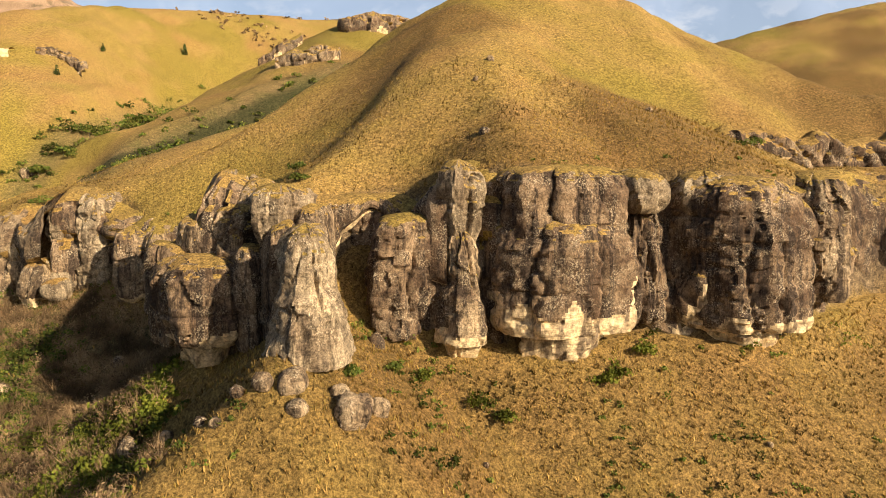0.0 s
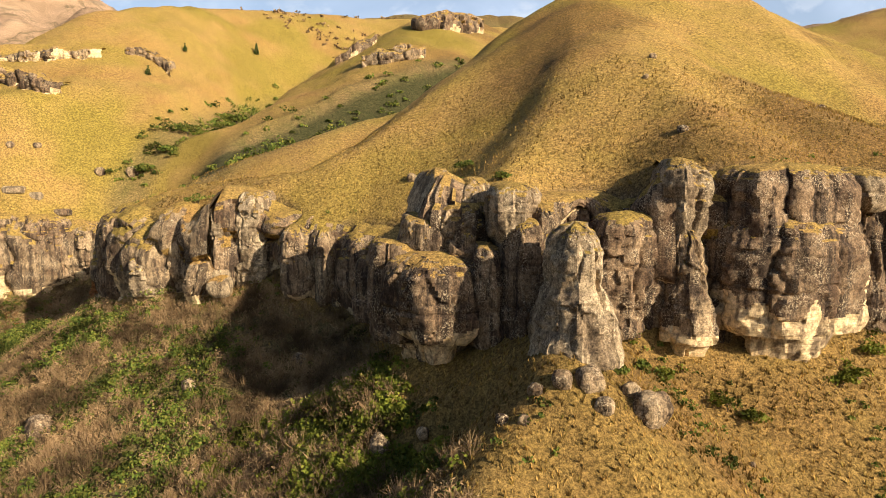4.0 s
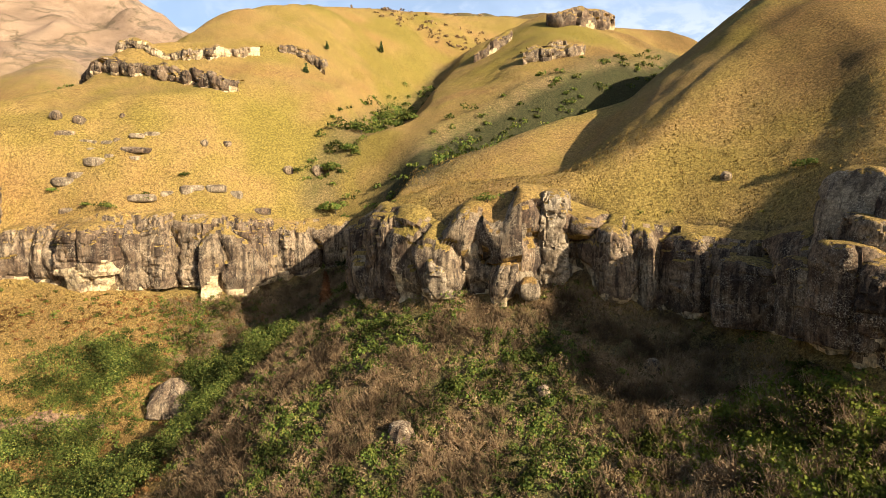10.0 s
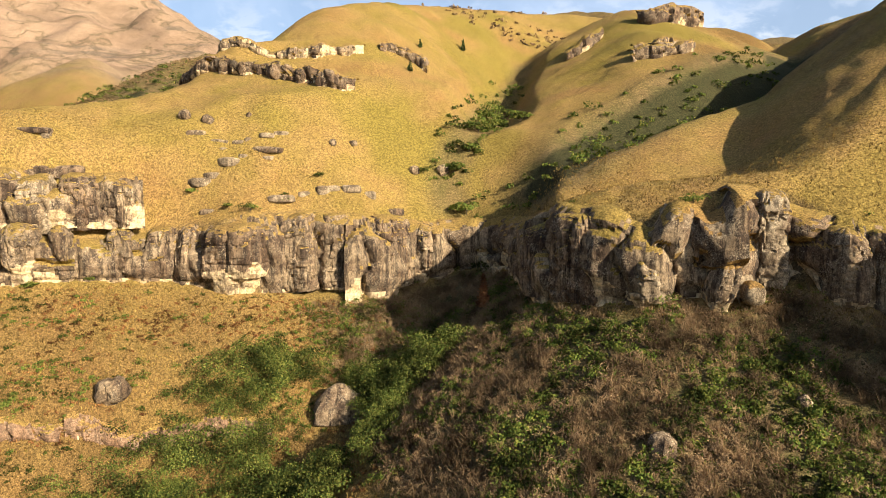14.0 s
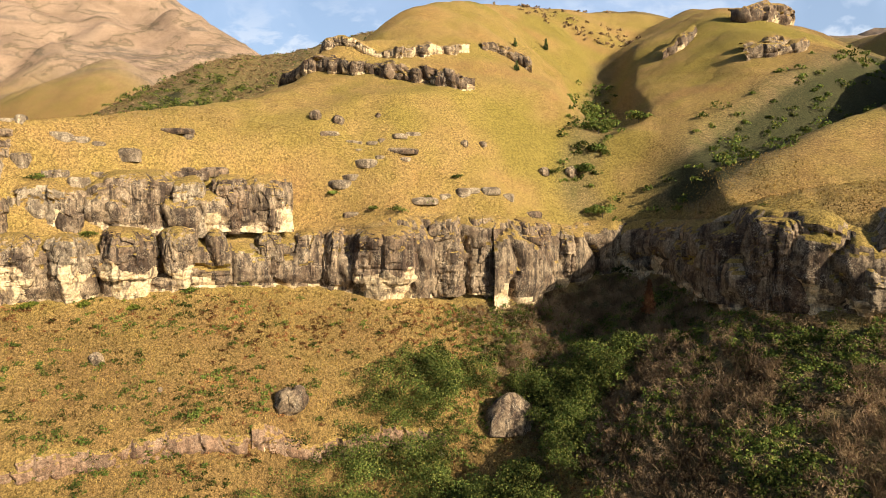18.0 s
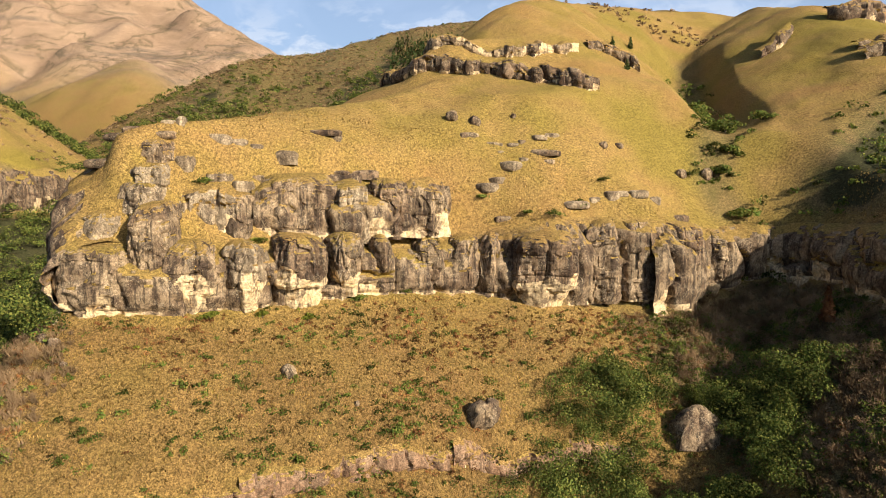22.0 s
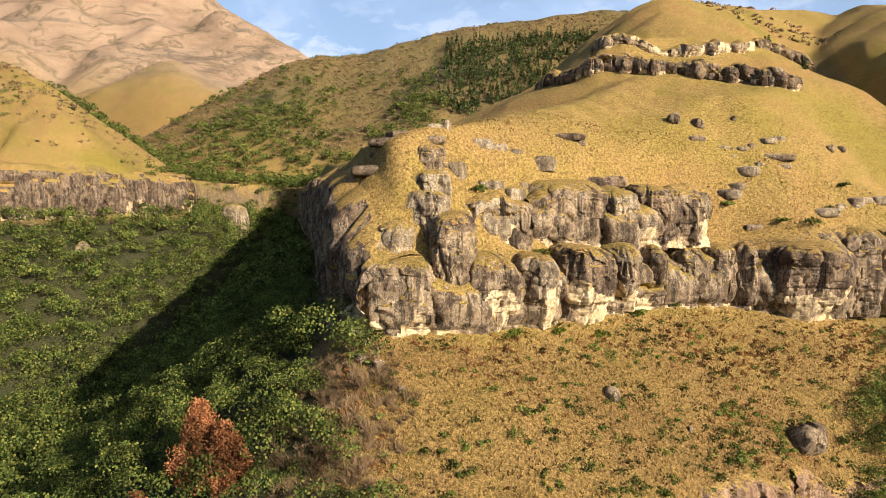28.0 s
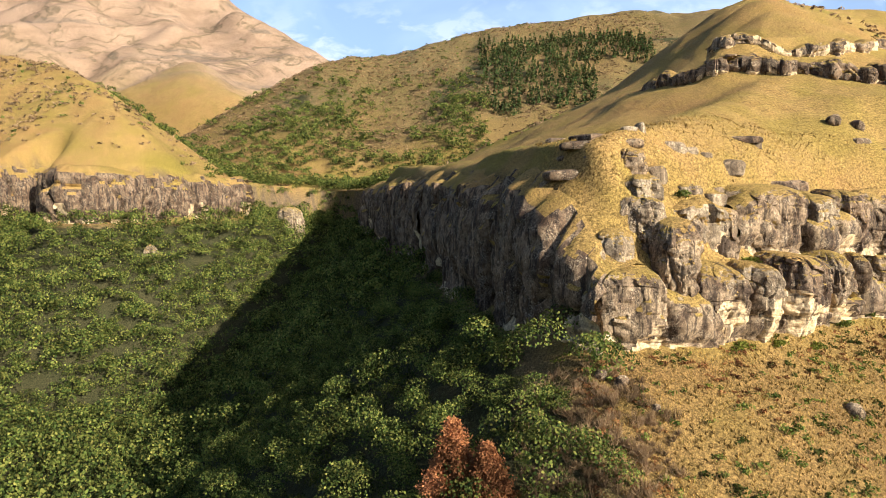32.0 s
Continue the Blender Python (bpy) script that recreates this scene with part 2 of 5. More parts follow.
def ground(x, y):
    """Height of the ground on a grid, and how far inside the cliff line it lies."""
    off, (foot, brow) = nearest(cliff_line, x, y)
    d = np.where(inside(massif, x, y), off, -off)
    near = ramp(-300, -290, x) * ramp(92, 82, x) * ramp(216, 206, y)
    wide = ramp(0, 22, np.abs(d))
    soft = d + near * (blurred(d, 3) * (1 - wide) + blurred(d, 8) * wide - d)
    foot, brow = foot + near * (blurred(foot, 6) - foot), brow + near * (blurred(brow, 4) - brow)
    hills = np.full(x.shape, -400.0)
    sx = x + 6 * fractal(x / 40, y / 40, 3.0, 3, 5)
    sy = y + 6 * fractal(x / 40, y / 40, 9.0, 3, 6)
    for points, fall, wide in CRESTS:
        hills = softmax(hills, ridge(rounded(points, 3), fall, wide, sx, sy), 3.0)
    for gully in GULLIES:
        away, (deep,) = nearest(rounded(gully, 3), sx, sy)
        hills = hills - 0.8 * deep * ramp(14, 1, away)
    above = np.maximum(soft - 4.0, 0)
    tiers = ramp(-150, -176, x) * np.where(y < 175, 1.0, 0.0) * ramp(175, 150, y)
    steep = 1.15 - 0.28 * ramp(-60, -20, x) - 0.1 * tiers + 1.5 * ramp(240, 330, y) + 1.0 * ramp(-300, -360, x)
    shelf = brow + steep * above + tiers * (4.2 * ramp(6.6, 9.2, soft) + 3.0 * ramp(13, 15, soft))
    top = -softmax(-shelf, -np.maximum(hills, brow - 1 + (0.18 - 0.17 * ramp(300, 420, y)) * above), 2.0)
    below = np.maximum(-soft, 0)
    mild = ramp(-270, -340, x)
    fell = foot - (0.9 * np.minimum(below, 4) + (0.7 - 0.1 * ramp(-40, -60, x) * ramp(-112, -96, x)) * np.maximum(below - 4, 0)) * (1 - mild) - 0.75 * below * mild
    ravine, (deep,) = nearest(rounded(RAVINE, 3), x, y)
    fell = fell - deep * ramp(24, 0, ravine)
    over = y - np.interp(x, [q[0] for q in SCARP], [q[1] for q in SCARP])
    fell = fell - 3.4 * ramp(1.2, -0.8, over) * ramp(-40, -12, over) * ramp(-226, -206, x) * ramp(-134, -142, x)
    off_rib, (rib,) = nearest(rounded(RIB, 3), x, y)
    fell = softmax(fell, rib - 0.8 * off_rib * off_rib / (off_rib + 3.0), 1.5)
    floor = -16 + 0.02 * below + 3 * fractal(x / 60, y / 60, 1.0, 3, 21)
    low = softmax(fell, floor, 8.0)
    z = np.where(d < 0, low, foot + (top - foot) * ramp(1.6, 4.0, d))
    z = z + 0.8 * fractal(x / 11, y / 11, 2.0, 4, 31) * ramp(0, 6, np.abs(d)) + 0.2 * fractal(x / 2.6, y / 2.6, 2.0, 3, 35) * ramp(300, 220, y)
    folds = ramp(420, 900, y)
    z = z + 0.004 * np.maximum(y - 150, 0) * fractal(x / 45, y / 45, 2.0, 4, 33) * (1 - folds)
    z = z - folds * 0.026 * np.minimum(y, 1800) * (0.42 - np.abs(fractal(x / 230, y / 230, 4.0, 3, 37)) * 2.2)
    z = z - folds * 0.011 * np.minimum(y, 1800) * (0.3 - np.abs(fractal(x / 80, y / 95, 6.0, 3, 38)) * 1.6)
    return z, d

# ---------------------------------------------------------------- materials
class Nodes:
    """A short way to write a node material."""

    def __init__(self, name, rough=0.9, spec=0.2):
        self.mat = bpy.data.materials.new(name)
        self.mat.use_nodes = True
        self.tree = self.mat.node_tree
        self.bsdf = self.tree.nodes["Principled BSDF"]
        self.bsdf.inputs["Roughness"].default_value = rough
        self.bsdf.inputs["Specular IOR Level"].default_value = spec
        self.place = self.add("ShaderNodeNewGeometry").outputs["Position"]

    def add(self, kind, **given):
        node = self.tree.nodes.new(kind)
        for key, value in given.items():
            node.inputs[key.replace("_", " ")].default_value = value
        return node

    def link(self, a, b):
        self.tree.links.new(a, b)

    def scaled(self, sx, sy, sz):
        m = self.add("ShaderNodeMapping")
        m.inputs["Scale"].default_value = (sx, sy, sz)
        self.link(self.place, m.inputs[0])
        return m.outputs[0]

    def noise(self, scale, detail=4.0, rough=0.55, at=None, twist=0.0):
        n = self.add("ShaderNodeTexNoise", Scale=scale, Detail=detail, Roughness=rough, Distortion=twist)
        self.link(at or self.place, n.inputs["Vector"])
        return n.outputs[0]

    def curve(self, value, *stops):
        r = self.add("ShaderNodeValToRGB")
        while len(r.color_ramp.elements) < len(stops):
            r.color_ramp.elements.new(0.5)
        for e, (at, c) in zip(r.color_ramp.elements, stops):
            e.position = at
            e.color = (*c, 1) if isinstance(c, tuple) else (c, c, c, 1)
        self.link(value, r.inputs[0])
        return r.outputs[0]

    def mix(self, factor, a, b, mode="MIX"):
        m = self.add("ShaderNodeMix")
        m.data_type, m.blend_type = "RGBA", mode
        for value, slot in ((factor, 0), (a, 6), (b, 7)):
            if isinstance(value, (int, float)):
                m.inputs[slot].default_value = value
            elif isinstance(value, tuple):
                m.inputs[slot].default_value = (*value, 1)
            else:
                self.link(value, m.inputs[slot])
        return m.outputs[2]

    def field(self, name):
        a = self.add("ShaderNodeAttribute")
        a.attribute_name = name
        return a.outputs["Fac"]

    def chance(self):
        return self.add("ShaderNodeObjectInfo").outputs["Random"]

    def island(self):
        return self.add("ShaderNodeNewGeometry").outputs["Random Per Island"]

    def done(self, colour, height=None, strength=0.5, distance=0.1):
        if isinstance(colour, tuple):
            self.bsdf.inputs["Base Color"].default_value = (*colour, 1)
        else:
            self.link(colour, self.bsdf.inputs["Base Color"])
        if height is not None:
            b = self.add("ShaderNodeBump", Strength=strength, Distance=distance)
            self.link(height, b.inputs["Height"])
            self.link(b.outputs[0], self.bsdf.inputs["Normal"])
        return self.mat


def ground_material():
    n = Nodes("dry_grassland", 0.95, 0.1)
    broad = n.noise(0.035, 5, 0.6, twist=0.6)
    patch = n.noise(0.16, 5, 0.6, twist=0.4)
    fine = n.noise(1.3, 5, 0.7)
    tuft = n.noise(4.6, 6, 0.8)
    grass = n.curve(broad, (0.34, (0.30, 0.178, 0.060)), (0.5, (0.31, 0.20, 0.064)), (0.64, (0.27, 0.188, 0.048)))
    grass = n.mix(n.curve(patch, (0.45, 0.0), (0.68, 0.4)), grass, (0.23, 0.17, 0.03))
    grass = n.mix(n.curve(n.field("green"), (0.0, 0.0), (1.0, 0.75)), grass, n.mix(fine, (0.165, 0.135, 0.022), (0.265, 0.20, 0.037)))
    grass = n.mix(n.field("rust"), grass, n.mix(patch, (0.20, 0.108, 0.038), (0.155, 0.106, 0.033)))
    scrub = n.mix(n.curve(patch, (0.4, 0.0), (0.6, 1.0)), (0.10, 0.09, 0.034), (0.17, 0.12, 0.055))
    colour = n.mix(n.field("scrub"), grass, scrub)
    # leaf litter where cover is thickest, darkened for the shade between crowns
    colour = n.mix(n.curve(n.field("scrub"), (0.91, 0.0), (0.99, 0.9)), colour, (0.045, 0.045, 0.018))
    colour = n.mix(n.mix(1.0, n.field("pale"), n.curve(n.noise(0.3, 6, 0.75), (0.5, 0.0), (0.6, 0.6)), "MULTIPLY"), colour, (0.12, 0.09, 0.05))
    # distance haze, put into the base colour of the far mountains
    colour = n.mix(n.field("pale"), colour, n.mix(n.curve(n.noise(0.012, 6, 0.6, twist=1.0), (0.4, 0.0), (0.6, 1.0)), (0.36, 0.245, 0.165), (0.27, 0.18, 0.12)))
    worn = n.mix(1.0, n.curve(n.noise(0.011, 5, 0.55, twist=0.8), (0.465, 0.0), (0.495, 0.9), (0.525, 0.0)), n.field("pale"), "MULTIPLY")
    colour = n.mix(worn, colour, (0.13, 0.10, 0.055))
    scarp = n.mix(1.0, n.curve(n.noise(1.0, 4, 0.6, n.scaled(0.002, 0.002, 0.035)), (0.55, 0.0), (0.6, 0.75)), n.mix(1.0, n.field("pale"), n.curve(n.noise(0.02, 4, 0.6), (0.45, 0.0), (0.55, 1.0)), "MULTIPLY"), "MULTIPLY")
    colour = n.mix(scarp, colour, (0.16, 0.125, 0.09))
    stone = n.curve(n.noise(0.9, 5, 0.65), (0.3, (0.07, 0.048, 0.03)), (0.7, (0.22, 0.16, 0.095)))
    colour = n.mix(n.field("stone"), colour, stone)
    colour = n.mix(1.0, colour, n.curve(tuft, (0.37, 0.32), (0.63, 1.42)), "MULTIPLY")
    colour = n.mix(1.0, colour, n.curve(n.noise(2.0, 6, 0.8), (0.40, 0.5), (0.60, 1.36)), "MULTIPLY")
    return n.done(colour, n.mix(0.5, tuft, fine), 0.9, 0.35)


def stone_material(name, dark, light, lichen, streak):
    """Weathered sandstone: dark water streaks down the face, pale lichen specks, faint beds."""
    n = Nodes(name, 0.93, 0.15)
    runs = n.noise(1.0, 7, 0.72, n.scaled(0.9, 0.9, 0.045), 0.12)
    fine_runs = n.noise(1.0, 5, 0.7, n.scaled(3.2, 3.2, 0.10))
    broad = n.noise(0.22, 5, 0.6, twist=0.5)
    beds = n.noise(1.0, 4, 0.6, n.scaled(0.12, 0.12, 1.6))
    speck = n.noise(5.5, 4, 0.75)
    colour = n.mix(n.curve(broad, (0.42, 0.0), (0.58, 1.0)), dark, light)
    colour = n.mix(n.curve(fine_runs, (0.55, 0.0), (0.70, 0.55)), colour, light)
    colour = n.mix(n.curve(runs, (0.47, 0.0), (0.57, streak)), colour, (0.034, 0.023, 0.017))
    colour = n.mix(n.curve(beds, (0.33, 0.4), (0.42, 0.0)), colour, (0.09, 0.064, 0.044))
    blotch = n.noise(1.1, 5, 0.7)
    colour = n.mix(n.curve(blotch, (0.30, 0.55), (0.45, 0.0)), colour, (0.075, 0.052, 0.036))
    colour = n.mix(n.mix(1.0, n.curve(speck, (0.52, 0.0), (0.58, lichen)), n.curve(n.noise(0.45, 4, 0.6), (0.45, 0.05), (0.6, 1.0)), "MULTIPLY"), colour, (0.46, 0.37, 0.25))
    colour = n.mix(1.0, colour, n.curve(n.noise(2.4, 10, 0.78), (0.36, 0.42), (0.5, 1.0), (0.66, 1.6)), "MULTIPLY")
    colour = n.mix(1.0, colour, n.curve(n.noise(7.0, 6, 0.8), (0.38, 0.55), (0.62, 1.4)), "MULTIPLY")
    ochre = n.noise(0.33, 4, 0.6, twist=1.2)
    colour = n.mix(n.curve(ochre, (0.68, 0.0), (0.74, 0.35)), colour, (0.38, 0.27, 0.14))
    bump = n.mix(0.5, n.noise(0.9, 8, 0.72), n.mix(0.3, speck, beds))
    return n.done(n.mix(0.3, colour, n.mix(1.0, colour, n.curve(n.chance(), (0.0, 0.55), (1.0, 1.35)), "MULTIPLY")), bump, 1.0, 0.45)


def pale_material():
    n = Nodes("fresh_pale_sandstone", 0.92, 0.15)
    broad = n.noise(0.5, 5, 0.6, twist=0.6)
    beds = n.noise(1.0, 4, 0.6, n.scaled(0.2, 0.2, 1.8))
    colour = n.curve(broad, (0.3, (0.40, 0.29, 0.16)), (0.5, (0.60, 0.46, 0.27)), (0.7, (0.56, 0.38, 0.18)))
    colour = n.mix(n.curve(n.noise(0.8, 5, 0.6, n.scaled(1, 1, 0.3)), (0.5, 0.0), (0.62, 0.9)), colour, (0.13, 0.092, 0.06))
    colour = n.mix(n.curve(beds, (0.36, 0.5), (0.46, 0.0)), colour, (0.25, 0.18, 0.11))
    return n.done(n.mix(1.0, colour, n.curve(n.noise(2.2, 8, 0.75), (0.36, 0.45), (0.6, 1.3)), "MULTIPLY"), n.mix(0.5, n.noise(1.2, 8, 0.7), beds), 1.0, 0.5)


def leaf_material(name, *colours, rough=0.75, light=0.25):
    n = Nodes(name, rough, 0.08)
    stops = [(i / max(1, len(colours) - 1), c) for i, c in enumerate(colours)]
    colour = n.curve(n.island(), *stops)
    colour = n.mix(1.0, colour, n.curve(n.noise(0.19, 2, 0.5), (0.36, 0.38), (0.64, 1.55)), "MULTIPLY")
    thin = n.add("ShaderNodeBsdfTranslucent")
    n.link(colour, thin.inputs[0])
    blend = n.add("ShaderNodeMixShader", Fac=light)
    n.done(colour)
    n.link(n.bsdf.outputs[0], blend.inputs[1])
    n.link(thin.outputs[0], blend.inputs[2])
    n.link(blend.outputs[0], n.tree.nodes["Material Output"].inputs[0])
    return n.mat


def bark_material():
    n = Nodes("bark", 0.9, 0.1)
    return n.done(n.curve(n.noise(6, 4, 0.6, n.scaled(1, 1, 0.2)), (0.3, (0.05, 0.038, 0.028)), (0.7, (0.15, 0.12, 0.09))), n.noise(9), 0.5, 0.03)


GROUND = ground_material()
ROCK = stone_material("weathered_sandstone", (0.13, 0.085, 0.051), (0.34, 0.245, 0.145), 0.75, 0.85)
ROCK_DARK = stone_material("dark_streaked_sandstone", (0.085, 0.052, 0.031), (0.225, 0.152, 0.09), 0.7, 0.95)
ROCK_GREY = stone_material("grey_sandstone", (0.17, 0.122, 0.075), (0.37, 0.285, 0.18), 0.8, 0.6)
ROCK_PINK = stone_material("pinkish_sandstone", (0.19, 0.11, 0.062), (0.30, 0.185, 0.11), 0.4, 0.4)
PALE = pale_material()
GRASS = leaf_material("dry_grass_blades", (0.15, 0.085, 0.028), (0.28, 0.175, 0.05), (0.36, 0.235, 0.075), (0.19, 0.15, 0.03), rough=0.9)
TWIGS = leaf_material("bare_twigs", (0.14, 0.085, 0.045), (0.27, 0.185, 0.10), (0.19, 0.125, 0.06), rough=0.95, light=0.2)
LEAVES = leaf_material("shrub_leaves", (0.05, 0.078, 0.014), (0.10, 0.125, 0.022), (0.17, 0.155, 0.032))
LIME = leaf_material("bright_shrub_leaves", (0.07, 0.095, 0.013), (0.15, 0.155, 0.02), (0.11, 0.12, 0.018))
RUST_LEAVES = leaf_material("rust_brown_leaves", (0.16, 0.06, 0.025), (0.24, 0.11, 0.04), (0.19, 0.12, 0.035))
FOREST = leaf_material("forest_leaves", (0.025, 0.04, 0.01), (0.07, 0.095, 0.018), (0.13, 0.145, 0.028), (0.20, 0.185, 0.04))
PINE_RED = leaf_material("dead_pine_needles", (0.20, 0.078, 0.032), (0.37, 0.165, 0.06), (0.28, 0.115, 0.05))
PINE_GREEN = leaf_material("pine_needles", (0.03, 0.055, 0.016), (0.07, 0.10, 0.028), (0.13, 0.09, 0.035))
BARK = bark_material()


# ---------------------------------------------------------------- mesh tools
def bulk(name, verts, faces, material, smooth=True):
    """A mesh from arrays of places and of equally long faces."""
    verts, faces = np.asarray(verts, np.float32), np.asarray(faces, np.int32)
    mesh = bpy.data.meshes.new(name)
    sides = faces.shape[1]
    mesh.vertices.add(len(verts))
    mesh.vertices.foreach_set("co", verts.ravel())
    mesh.loops.add(faces.size)
    mesh.loops.foreach_set("vertex_index", faces.ravel())
    mesh.polygons.add(len(faces))
    mesh.polygons.foreach_set("loop_start", np.arange(0, faces.size, sides, dtype=np.int32))
    mesh.polygons.foreach_set("use_smooth", np.full(len(faces), smooth, bool))
    mesh.update(calc_edges=True)
    mesh.materials.append(material)
    return mesh


def sheet_faces(rows, columns, closed=False):
    wide = columns if closed else columns - 1
    r, c = np.meshgrid(np.arange(rows - 1), np.arange(wide), indexing="ij")
    r, c = r.ravel(), c.ravel()
    e = (c + 1) % columns
    return np.stack([r * columns + c, r * columns + e, (r + 1) * columns + e, (r + 1) * columns + c], 1)


def part(name, mesh, parent, label="", at=None):
    ob = new(name, mesh)
    ob.parent = parent
    if at is not None:
        ob.location = at
    return tagged(ob, label) if label else ob


def thing(name, at, label, category, group="", turn=0.0):
    ob = new(name)
    ob.location = at
    ob.rotation_euler = (0, 0, turn)

    return tagged(ob, label, category, group)


# ---------------------------------------------------------------- ground
def spaced(a, b, step, shrink, growth, low, high):
    """Even steps from a to b, then ever wider ones out to low and high."""
    mid = np.arange(a, b, step)
    out, s = [mid[-1]], step
    while out[-1] < high:
        s *= growth
        out.append(out[-1] + s)
    back, s = [a], step
    while back[-1] > low:
        s *= shrink
        back.append(back[-1] - s)
    return np.concatenate([back[:0:-1], mid, out[1:]])


GX = spaced(-300, 92, 0.85, 1.019, 1.04, -3300, 3300)
GY = spaced(28, 216, 0.85, 1.08, 1.016, -1500, 4500)
gx, gy = np.meshgrid(GX, GY)
GZ, GD = ground(gx, gy)


def height_at(x, y):
    """Height of the ground mesh."""
    x, y = np.asarray(x, float), np.asarray(y, float)
    i = np.clip(np.searchsorted(GX, x) - 1, 0, len(GX) - 2)
    j = np.clip(np.searchsorted(GY, y) - 1, 0, len(GY) - 2)
    u, v = (x - GX[i]) / (GX[i + 1] - GX[i]), (y - GY[j]) / (GY[j + 1] - GY[j])
    return GZ[j, i] * (1 - u) * (1 - v) + GZ[j, i + 1] * u * (1 - v) + GZ[j + 1, i] * (1 - u) * v + GZ[j + 1, i + 1] * u * v


def depth_at(x, y):
    i = np.clip(np.searchsorted(GX, x), 0, len(GX) - 1)
    j = np.clip(np.searchsorted(GY, y), 0, len(GY) - 1)
    return GD[j, i]


def brush_cover(x, y, d):
    """How thickly bushes grow: the shaded side of the east spur and the stream bed."""
    edge = 5 * fractal(x / 14, y / 14, 4.0, 3, 51)
    low = ramp(1, -3, d)
    spur = ramp(-24, -34, x + edge + 0.35 * (y - 62)) * ramp(-136, -118, x + edge * 1.2 + 0.5 * (y - 118))
    return low * spur


def wood_cover(x, y, d):
    edge = 8 * fractal(x / 22, y / 22, 4.0, 3, 53)
    valley = ramp(-231, -243, x + edge + 0.25 * (y - 95)) * ramp(0, -4, d)
    return valley


def ground_fields(x, y, z, d):
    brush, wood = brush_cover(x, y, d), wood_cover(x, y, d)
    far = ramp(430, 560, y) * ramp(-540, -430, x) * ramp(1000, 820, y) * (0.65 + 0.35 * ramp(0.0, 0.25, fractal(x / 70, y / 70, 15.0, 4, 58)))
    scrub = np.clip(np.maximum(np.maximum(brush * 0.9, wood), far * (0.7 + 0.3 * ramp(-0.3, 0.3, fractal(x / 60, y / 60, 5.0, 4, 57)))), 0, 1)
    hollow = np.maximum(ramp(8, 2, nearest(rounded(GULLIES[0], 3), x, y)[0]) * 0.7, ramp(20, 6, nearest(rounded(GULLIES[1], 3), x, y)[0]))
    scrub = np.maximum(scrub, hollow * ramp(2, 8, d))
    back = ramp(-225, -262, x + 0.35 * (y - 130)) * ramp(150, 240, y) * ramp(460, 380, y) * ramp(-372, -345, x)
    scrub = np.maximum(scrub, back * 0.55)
    green = ramp(0.05, 0.4, fractal(x / 34, y / 34, 6.0, 4, 59))
    green = green * ramp(-4, 6, d)
    rust = 0.95 * ramp(-60, -5, x) * ramp(-0.2, 0.3, fractal(x / 30, y / 30, 12.0, 4, 64)) * ramp(-2, 2, d) + (0.62 + 0.38 * ramp(-0.05, 0.35, fractal(x / 26, y / 26, 7.0, 4, 61))) * ramp(2, -4, d) + 0.5 * ramp(420, 520, y) * ramp(900, 760, y)
    stone = ramp(1.0, 2.0, d) * ramp(4.6, 3.4, d) * ramp(600, 400, y)
    # how strongly the haze colour covers the ground, growing with distance
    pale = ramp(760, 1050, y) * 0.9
    line = np.abs(fractal(x / 230, y / 230, 4.0, 3, 37))
    scrub = np.maximum(scrub, ramp(700, 900, y) * ramp(0.05, 0.01, line) * 0.9)
    scrub = np.maximum(scrub, ramp(800, 1000, y) * ramp(0.28, 0.4, fractal(x / 120, y / 120, 11.0, 4, 63)) * 0.6)
    return {"scrub": scrub, "green": green, "rust": rust, "stone": stone, "pale": pale}


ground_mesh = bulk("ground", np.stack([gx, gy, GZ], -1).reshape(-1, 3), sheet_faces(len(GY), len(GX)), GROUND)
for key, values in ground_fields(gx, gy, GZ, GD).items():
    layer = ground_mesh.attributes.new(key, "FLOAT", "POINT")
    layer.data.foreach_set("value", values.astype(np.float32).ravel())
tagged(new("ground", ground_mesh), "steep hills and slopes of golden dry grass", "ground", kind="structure")


